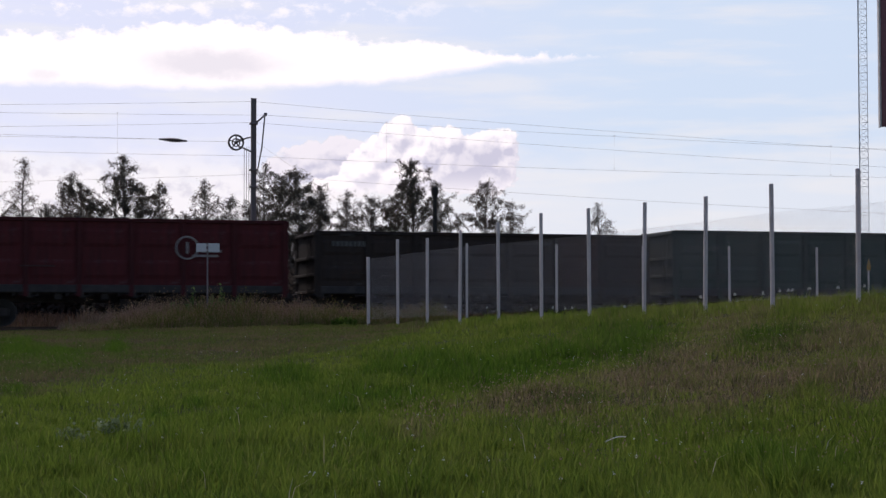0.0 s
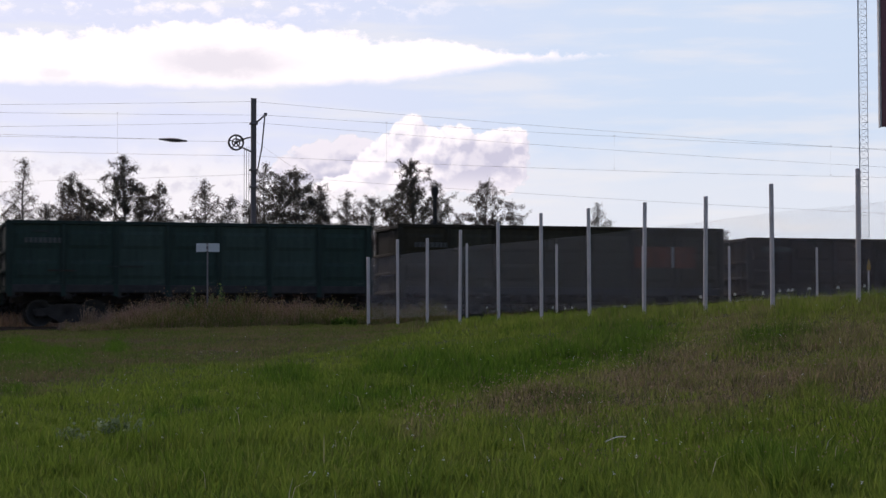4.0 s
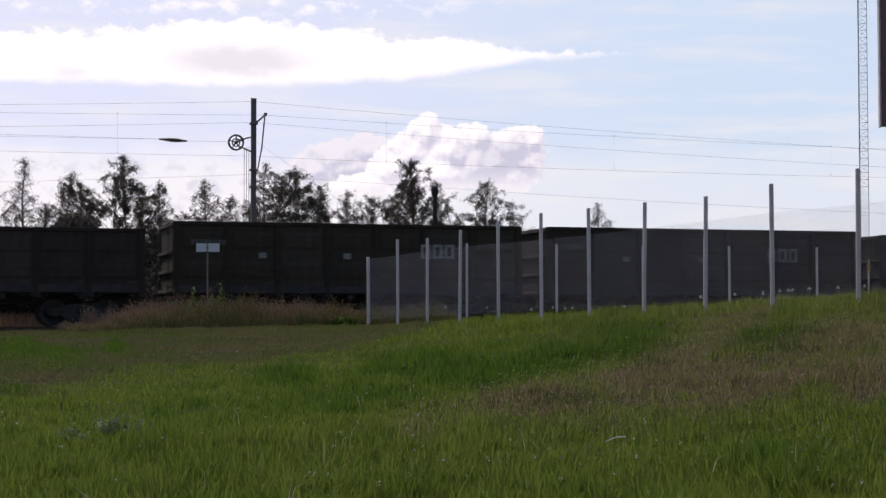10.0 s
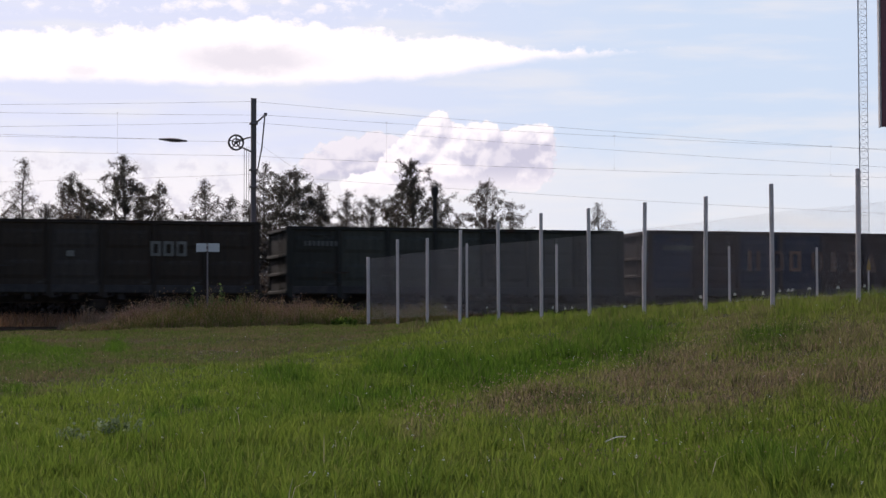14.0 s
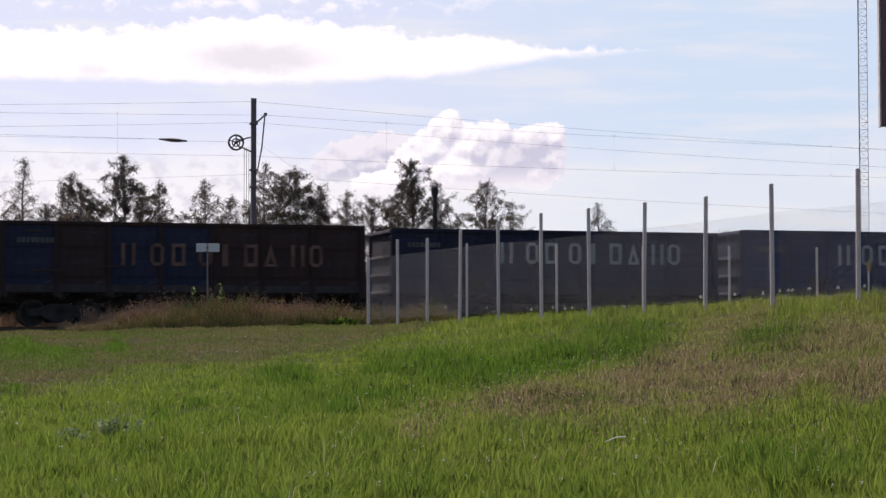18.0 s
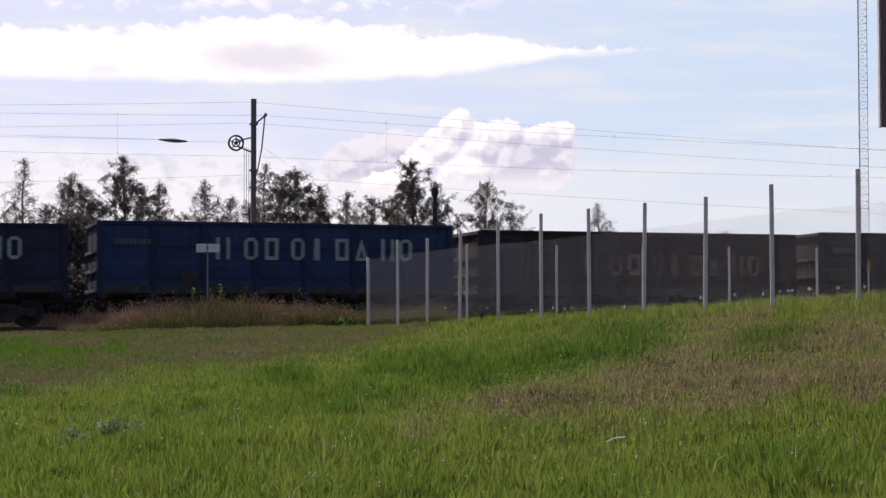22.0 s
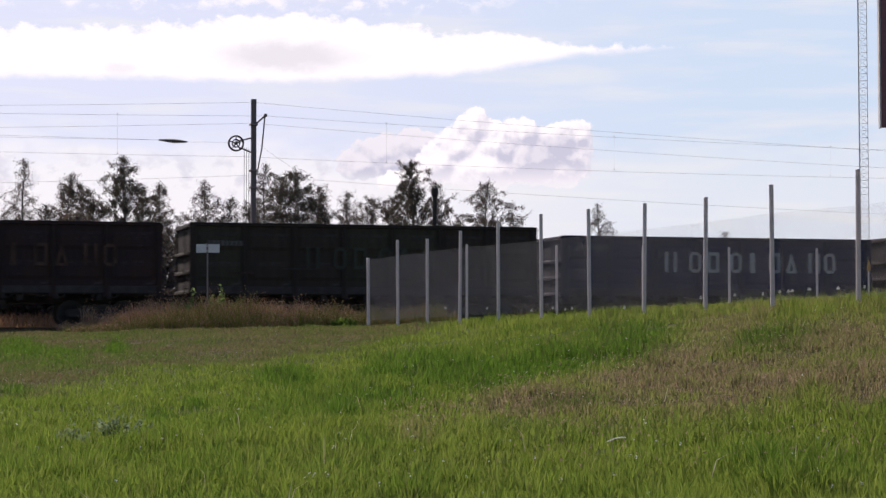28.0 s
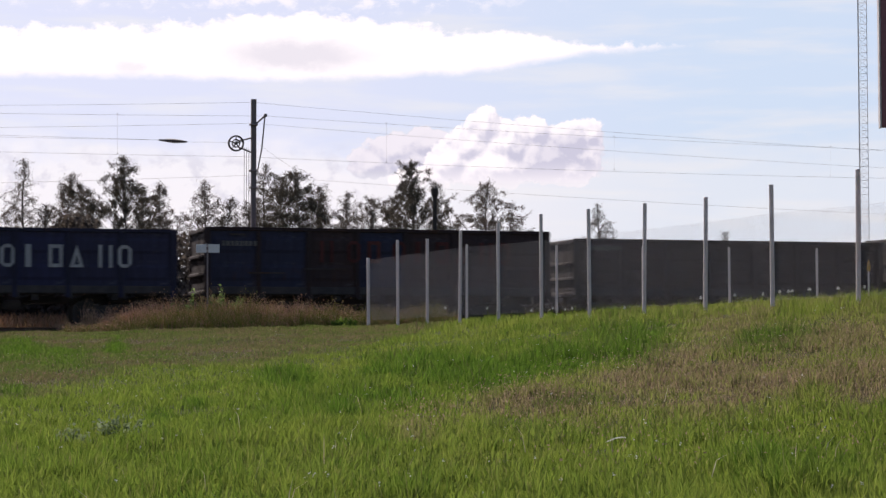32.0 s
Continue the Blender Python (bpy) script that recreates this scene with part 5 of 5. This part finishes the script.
def km_sign():
    f = from_eye(367, 560, -5.1)
    z = float(ground(f.x, f.y))
    root = empty("trackside_sign", pose(f.x, f.y, z))
    tagged(root, "pair of white plates angled on a thin grey post", "sign")
    hi, lo = from_eye(367, 431, -5.1).z - z, from_eye(367, 446, -5.1).z - z
    bm = bmesh.new()
    tube(bm, [(0, 0, -0.3), (0, 0, hi + 0.02)], 0.028, 10)
    part("post", bm, POLE, root, "dull grey-brown steel post")
    for sgn in (-1, 1):
        bm = bmesh.new()
        box(bm, 0.02, 0.40, -0.012, 0.0, lo, hi, 0.004, Matrix.Rotation(radians(20) if sgn > 0 else radians(160), 4, "Z") @ Matrix.Translation((0, -0.03 if sgn > 0 else 0.05, 0)))
        part("plate", bm, WHITE, root)
    for z in (lo + 0.06, hi - 0.06):
        bm = bmesh.new()
        tube(bm, [(0, 0, z - 0.02), (0, 0, z + 0.02)], 0.042, 10)
        part("clamp", bm, GALV, root)


km_sign()


def marker():
    d = from_eye(1538, 520, -14)
    z = float(ground(d.x, d.y))
    root = empty("cable_marker", pose(d.x, d.y, z, 0, 0, 8))
    tagged(root, "yellow pointed marker plate on a thin post", "marker")
    hi, lo = from_eye(1538, 458, -14).z - z, from_eye(1538, 479, -14).z - z
    bm = bmesh.new()
    tube(bm, [(0, 0.03, -0.3), (0, 0.03, hi - 0.1)], 0.028, 8)
    part("post", bm, GALV, root)
    bm = bmesh.new()
    mid = lo + 0.4 * (hi - lo)
    pts = [(0, hi), (0.035, mid + 0.10), (0.07, mid - 0.02), (0.045, lo), (-0.045, lo), (-0.07, mid - 0.02), (-0.035, mid + 0.10)]
    a = [bm.verts.new((x, -0.01, zz)) for x, zz in pts]
    b = [bm.verts.new((x, 0.01, zz)) for x, zz in pts]
    bm.faces.new(a[::-1])
    bm.faces.new(b)
    for i in range(len(a)):
        j = (i + 1) % len(a)
        bm.faces.new((a[i], a[j], b[j], b[i]))
    part("plate", bm, YELLOW, root)


marker()


def lattice_mast():
    y = 125.0
    x = y * (1529 - 784) / 3446
    root = empty("radio_mast", pose(x, y, float(ground(x, y)), 0, 0, 14))
    tagged(root, "slender grey lattice radio mast", "mast")
    hgt, r = 34.0, 0.36
    pts = [(r * math.cos(a), r * math.sin(a)) for a in (radians(90), radians(210), radians(330))]
    for px, py in pts:
        bm = bmesh.new()
        tube(bm, [(px, py, 0), (px, py, hgt)], 0.021, 8)
        part("leg", bm, MAST, root)
    bm = bmesh.new()
    tube(bm, [(0, 0, 0), (1, 0, 0)], 0.010, 6)
    rung = part("rung", bm, MAST, root)
    bay = 0.46
    first = True
    for k in range(1, int(hgt / bay)):
        for i in range(3):
            a, b = Vector((*pts[i], k * bay)), Vector((*pts[(i + 1) % 3], k * bay))
            for p, q, name in ((a, b, "rung"), (a, b + Vector((0, 0, bay)), "diagonal")):
                d = q - p
                m = Matrix.Translation(p) @ d.to_track_quat("X", "Z").to_matrix().to_4x4() @ Matrix.Diagonal((d.length, 1, 1, 1))
                if first:
                    rung.matrix_basis = m
                    first = False
                else:
                    shared(name, rung.data, root, m)
    for z in (0.05, 33.9):
        bm = bmesh.new()
        tube(bm, [(0, 0, z - 0.05), (0, 0, z + 0.05)], 0.46, 3)
        part("collar", bm, MAST, root)


lattice_mast()


def board():
    y = 30.0
    x = y * (1561 - 784) / 3446
    z0 = 1.6 + y * (597 - 225) / 3446
    g = float(ground(x + 2, y))
    root = empty("sign_board", pose(x, y, g))
    tagged(root, "large dark maroon board with a pale edge on posts", "sign board")
    bm = bmesh.new()
    box(bm, 0.015, 3.6, -0.05, 0.05, z0 - g, z0 - g + 2.6, 0.01)
    part("panel", bm, MAROON, root)
    bm = bmesh.new()
    box(bm, -0.012, 0.013, -0.06, 0.06, z0 - g - 0.01, z0 - g + 2.61, 0.004)
    part("edge_strip", bm, EDGE, root)
    for px in (0.9, 2.8):
        bm = bmesh.new()
        box(bm, px - 0.08, px + 0.08, 0.06, 0.22, -0.4, z0 - g + 2.5, 0.01)
        part("post", bm, GALV, root)


board()


# ------------------------------------------------------------------ trees
def tree(x, y, top_z, half, seed, leaves, mat, point=1.0, bare=0.12):
    """A young birch: half is its half width at mid height, point 1 for a cone and less for a dome."""
    rs = np.random.RandomState(seed)
    z = float(ground(x, y)) - 0.05
    hgt = top_z - z
    root = empty("birch_tree", pose(x, y, z))
    bend = rs.uniform(-0.04, 0.04, 2)
    trunk = [Vector((bend[0] * hgt * (k / 8) ** 2 + rs.uniform(-0.05, 0.05), bend[1] * hgt * (k / 8) ** 2 + rs.uniform(-0.05, 0.05), hgt * 0.98 * k / 8 - 0.3 * (k == 0))) for k in range(9)]
    bm = bmesh.new()
    tube(bm, trunk, [0.011 * hgt * (1 - 0.93 * k / 8) + 0.006 for k in range(9)], 8)
    part("trunk", bm, BARK, root)
    limbs = bmesh.new()
    strings = []
    count = int(34 + 4.5 * hgt)
    for k in range(count):
        f = bare + (0.985 - bare) * (k + rs.rand()) / count
        i = min(int(f * 8), 7)
        p = trunk[i].lerp(trunk[i + 1], f * 8 - i)
        r = 1.3 * half * min(1.25, (2 * (1.03 - f)) ** point) * (0.35 + 0.8 * rs.rand())
        a = k * 2.4 + rs.rand()
        out = Vector((math.cos(a), math.sin(a), 0))
        q = p + out * r + Vector((0, 0, r * (0.95 - 0.8 * rs.rand())))
        mid = p + out * 0.5 * r + Vector((0, 0, 0.48 * r))
        tube(limbs, [p, mid, q], [0.018 * (1 - 0.6 * f) + 0.005, 0.010, 0.004], 5, False)
        full = (0.55 + 0.8 * rs.rand()) * (0.15 + r)
        strings.append((mid, q, 0.6 * r * full))
        for j in range(9):
            s0 = p.lerp(mid, 0.3 + 0.7 * rs.rand()) if rs.rand() < 0.35 else mid.lerp(q, rs.rand() * 1.02)
            e = s0 + Vector((rs.normal() * 0.14, rs.normal() * 0.14, -0.05 - 0.38 * rs.rand() * min(1.0, 0.35 + r) + 0.20 * (rs.rand() < 0.35)))
            tube(limbs, [s0, e], [0.005, 0.002], 3, False)
            strings.append((s0, e, ((e - s0).length + 0.1) * full))
    part("branching", limbs, BARK, root)
    # leaves hang in loose strings from the twigs
    w = np.array([t[2] for t in strings]) * (0.4 + 1.1 * rs.rand(len(strings)))
    pick = rs.choice(len(strings), leaves, p=w / w.sum())
    a = np.array([t[0] for t in strings])[pick]
    b = np.array([t[1] for t in strings])[pick]
    c = a + (b - a) * rs.rand(leaves, 1) * 1.1 + rs.normal(0, 0.055, (leaves, 3))
    top = np.array(trunk[-1])
    extra = int(leaves * 0.012)
    c[:extra] = np.array(trunk[6]) + (top - np.array(trunk[6])) * rs.rand(extra, 1) * 1.05 + rs.normal(0, 0.06, (extra, 3))
    quick("crown", flecks(c, 0.018 + 0.022 * rs.rand(leaves, 1), rs, 1.1, 0.5), np.full(leaves, 4), np.arange(leaves * 4), mat, None, root)
    return root


def trees():
    # view place of the crown, view height of its top, distance, half width, leaves, dark, pointedness
    rows = [(38, 272, 86, 0.85, 5200, 0, 0.95), (75, 358, 84, 0.8, 3600, 1, 0.7), (115, 302, 84, 1.15, 11000, 0, 0.7), (140, 322, 86, 0.6, 3000, 0, 0.7), (165, 352, 83, 0.8, 5200, 1, 0.7),
            (222, 271, 82, 1.6, 21000, 1, 0.95), (250, 318, 85, 0.9, 5200, 1, 0.8), (284, 318, 86, 0.9, 8600, 0, 0.8), (362, 313, 85, 0.95, 7600, 0, 0.95), (400, 344, 83, 0.75, 4600, 1, 0.7), (438, 352, 86, 0.8, 4200, 0, 0.7),
            (464, 284, 88, 0.8, 6200, 0, 0.8), (492, 306, 85, 1.35, 13500, 1, 0.55), (530, 302, 84, 1.45, 15500, 1, 0.5), (566, 324, 86, 0.9, 7000, 0, 0.6), (612, 332, 87, 0.65, 5600, 0, 0.8),
            (660, 346, 85, 0.95, 7600, 0, 0.6), (698, 340, 88, 0.9, 7600, 0, 0.6), (735, 281, 86, 1.4, 21500, 1, 0.62), (770, 345, 88, 0.8, 4600, 1, 0.8), (858, 318, 90, 1.5, 12500, 0, 0.8), (900, 372, 91, 0.7, 2400, 0, 0.8),
            (1062, 357, 95, 0.9, 4200, 0, 0.95), (1281, 407, 100, 0.6, 1500, 0, 0.8), (-40, 300, 84, 1.2, 5000, 0, 0.8)]
    for k, (px, py, dist, spread, leaves, dark, slim) in enumerate(rows):
        x = dist * (px - 784) / 3446
        ob = tree(x, dist, 1.6 + dist * (597 - py) / 3446, spread, 140 + k, int(1.8 * leaves), LEAF_DARK if dark else LEAF, slim)
        tagged(ob, "dense dark green young birch behind the railway" if dark else "slender young birch with loose thin foliage behind the railway", "tree", "trees behind the railway")


trees()


def thicket():
    """Low scrub under the trees, beyond the track."""
    rs = np.random.RandomState(77)
    n = 125000
    s = rs.rand(n) * 75 - 14
    q = 6.0 + 9 * rs.rand(n)
    x, y = X0 + s * DX - (q + HALF) * DY, Y0 + s * DY + (q + HALF) * DX
    hh = (0.8 + 2.2 * wave(x, y, 2.4)) * rs.rand(n)
    c = np.stack([x, y, ground(x, y) + hh], -1)
    tall = rs.rand(26000) * 9.5 - 8.0
    tq = 8.0 + 5 * rs.rand(26000)
    tx, ty = X0 + tall * DX - (tq + HALF) * DY, Y0 + tall * DY + (tq + HALF) * DX
    c = np.concatenate([c, np.stack([tx, ty, ground(tx, ty) + (1.2 + 2.6 * wave(tx, ty, 1.6)) * rs.rand(26000) ** 0.7], -1)])
    n = len(c)
    v = flecks(c, 0.08 + 0.09 * rs.rand(n, 1), rs)
    ob = quick("scrub", v, np.full(n, 4), np.arange(n * 4), LEAF)
    tagged(ob, "dense green scrub growing under the trees", "scrub", kind="stuff")
    m = 30000
    s, q = rs.rand(m) * 60 - 14, 3.5 + 4 * rs.rand(m)
    x, y = X0 + s * DX - (q + HALF) * DY, Y0 + s * DY + (q + HALF) * DX
    ob = blades("far_grass", x, y, 0.30 + 0.45 * rs.rand(m), 0.03 + 0.02 * rs.rand(m), 0.2 + 0.4 * rs.rand(m), 0.6 + 0.4 * rs.rand(m), WEED, rs)
    tagged(ob, "dry brown grass beyond the track", "grass", kind="stuff")


thicket()


# ------------------------------------------------------------------ small growth
def flowers():
    rs = random.Random(8)
    spots = [(788, 545), (862, 546), (880, 549), (940, 553), (978, 550), (1000, 549), (1012, 549), (1105, 562), (1368, 521), (1380, 524), (1402, 526), (1432, 530), (1300, 540), (1483, 520), (1530, 527), (1240, 540), (1350, 523), (1395, 556)]
    for px, py in spots:
        y = float(fence_line((px - 784) / 3446 * 45)) - rs.uniform(0.5, 2.5)
        x = y * (px - 784) / 3446
        y = float(fence_line(x)) - rs.uniform(0.3, 2.0)
        x = y * (px - 784) / 3446
        g = float(ground(x, y))
        top = 1.6 + y * (597 - py) / 3446 - g
        top = min(max(top, 0.3), 0.9)
        root = empty("wild_flower", pose(x, y, g, 0, 0, rs.uniform(0, 360)))
        tagged(root, "white umbel flower on a thin stem by the fence", "flower", "flowers by the fence")
        bm = bmesh.new()
        tube(bm, [(0, 0, -0.05), (0.02, 0, top * 0.6), (0, 0.01, top)], 0.005, 5)
        part("stem", bm, GRASS, root)
        bm = bmesh.new()
        wide = rs.uniform(0.018, 0.036)
        for k in range(46):
            a, r = rs.uniform(0, 6.28), wide * math.sqrt(rs.random())
            c = Vector((r * math.cos(a), r * math.sin(a), top + rs.uniform(0.0, 0.055) * (1.2 - (r / wide) ** 2) + rs.uniform(-0.01, 0.01)))
            w = rs.uniform(0.007, 0.013)
            tip = Matrix.Rotation(rs.uniform(-1.2, 1.2), 3, "X") @ Matrix.Rotation(rs.uniform(-1.2, 1.2), 3, "Y")
            vs = [bm.verts.new(c + tip @ Vector((w * math.cos(j * 1.2566), w * math.sin(j * 1.2566), 0.004 * (j % 2)))) for j in range(5)]
            bm.faces.new(vs)
        part("umbel", bm, FLOWER, root)


flowers()


def on_ground(px, py):
    """Where the line of sight through a place of the 1568-wide view meets the slope."""
    d = aim(PITCH).to_3x3() @ Vector(((px - 784) / 3446, (441 - py) / 3446, -1))
    t = 8.0
    while t < 64:
        p = EYE + d * t
        if p.z < float(ground(p.x, p.y)):
            return p
        t += 0.1
    return EYE + d * 64


def plants():
    greys = leafy("sage_leaves", (0.15, 0.20, 0.09), (0.26, 0.32, 0.17), 0.45, rough=0.8, gloss=0.1)
    deep = leafy("deep_leaves", (0.07, 0.13, 0.022), (0.15, 0.23, 0.045), 0.45, rough=0.7, gloss=0.15)
    fresh = leafy("fresh_leaves", (0.13, 0.20, 0.06), (0.25, 0.34, 0.12), 0.5, rough=0.7, gloss=0.15)
    spots = [(222, 775, 0.34, 0.24, greys, "grey-green bushy weed standing in the grass"), (130, 792, 0.20, 0.20, greys, "grey-green bushy weed standing in the grass"),
             (305, 560, 0.35, 1.15, fresh, "tall green leafy weed by the track"), (340, 560, 0.4, 1.3, fresh, "tall green leafy weed by the track"), (388, 560, 0.4, 1.5, fresh, "tall green leafy weed by the track"),
             (418, 560, 0.3, 1.35, fresh, "tall green leafy weed by the track"), (1562, 560, 0.5, 0.42, deep, "dark green leafy plant beside the fence"),
             (450, 572, 0.5, 0.35, deep, "low green weed patch below the railway"), (610, 572, 0.5, 0.3, deep, "low green weed patch below the railway")]
    for k, (px, py, wide, tall, mat, label) in enumerate(spots):
        rs = np.random.RandomState(300 + k)
        c = on_ground(px, py) if py > 565 else from_eye(px, py, -4.7)
        root = empty("wild_plant", pose(c.x, c.y, float(ground(c.x, c.y))))
        tagged(root, label, "plant", "wild plants on the slope")
        n = 14
        ends = []
        for j in range(n):
            a, r = rs.rand() * 6.28, wide * rs.rand() ** 0.6
            e = Vector((r * math.cos(a), r * math.sin(a), tall * (0.5 + 0.6 * rs.rand()) * (1 - 0.4 * r / wide)))
            bm = bmesh.new()
            tube(bm, [(e.x * 0.5, e.y * 0.5, -0.05), (e.x * 0.8, e.y * 0.8, 0.5 * e.z), e], [0.006, 0.005, 0.003], 4)
            part("stalk", bm, mat, root)
            ends.append(e)
        m = 300 if mat == greys else 900
        pick = rs.randint(0, n, m)
        e = np.array(ends)[pick]
        f = 0.25 + 0.8 * rs.rand(m, 1)
        pos = np.concatenate([e[:, :2] * (0.5 + 0.5 * f), e[:, 2:] * f], 1) + rs.normal(0, 0.035, (m, 3))
        big = 0.010 + 0.0005 * c.y
        quick("foliage", flecks(pos, big * (0.7 + 1.0 * rs.rand(m, 1)), rs), np.full(m, 4), np.arange(4 * m), mat, None, root)


plants()


def curled_leaf():
    c = on_ground(1090, 806)
    bm = bmesh.new()
    rows = []
    for k in range(9):
        a = -0.2 + 2.2 * k / 8
        x = -0.085 + 0.17 * k / 8
        z = 0.10 + 0.035 * math.sin(a)
        w = 0.016 * math.sin(math.pi * (0.12 + 0.8 * k / 8))
        rows.append([bm.verts.new((x, -w, z)), bm.verts.new((x, 0, z - 0.006)), bm.verts.new((x, w, z + 0.004))])
    for a, b in zip(rows, rows[1:]):
        for i in range(2):
            bm.faces.new((a[i], a[i + 1], b[i + 1], b[i]))
    ob = part("curled_leaf", bm, FLOWER)
    ob.matrix_basis = pose(c.x, c.y, float(ground(c.x, c.y)) + 0.02)
    tagged(ob, "pale dry curled leaf caught in the grass", "leaf")


curled_leaf()


def pale_stems():
    rs = np.random.RandomState(31)
    n = 42
    x, y = scatter(rs, n, 11, 30, 0.23)
    ob = blades("seed_stems", x, y, 0.22 + 0.2 * rs.rand(n), 0.006 + 0.004 * rs.rand(n), 0.3 + 0.7 * rs.rand(n), np.ones(n), STRAW, rs)
    tagged(ob, "pale dry seed stems standing in the grass", "grass stems", kind="stuff")


pale_stems()


def glint_flecks():
    # white flecks added in place of sun glints on the blades
    rs = np.random.RandomState(47)
    x, y = scatter(rs, 260, 11, 48, 0.24)
    n = len(x)
    c = np.stack([x, y, ground(x, y) + 0.20 + 0.22 * rs.rand(n)], -1)
    c = np.repeat(c, 5, 0) + rs.normal(0, 0.006, (n * 5, 3))
    v = flecks(c, 0.0025 + 0.004 * rs.rand(n * 5, 1), rs, 0, 0.8)
    ob = quick("glint_flecks", v, np.full(n * 5, 4), np.arange(n * 20), FLOWER)
    tagged(ob, "small white flecks imitating glints scattered through the grass", "flowers", kind="stuff")


glint_flecks()


# ------------------------------------------------------------------ movement
def motions():
    times = [2.0 * k for k in range(17)]
    for i, ob in enumerate(WAGONS):
        rows = []
        for t in times:
            p = on_track((i - 10) * PITCH_W - travel(t) + LEN / 2, 0, 0)
            rows.append((t, Matrix.Translation(p) @ Matrix.Rotation(TRACK, 4, "Z")))
        walk(ob, rows)
    ticks = [0.1 * k for k in range(321)]
    for ws, dx, start in WHEELS:
        walk(ws, [(t, pose(dx, 0, 0.475, 0, math.degrees(start - travel(t) / 0.475), 0)) for t in ticks])
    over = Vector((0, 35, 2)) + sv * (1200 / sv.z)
    # the added dimmer slides past the sun, so its ramp plays as changing light
    walk(DIMMER, [(t, Matrix.Translation(over + Vector((15.0 * (t - 16), 0, 0)))) for t in (0, 16, 32)])
    walk(CLOUDS, [(t, pose(*EYE, 0.3 * t / 32, 0, -2.5 * t / 32)) for t in (0, 16, 32)])


motions()
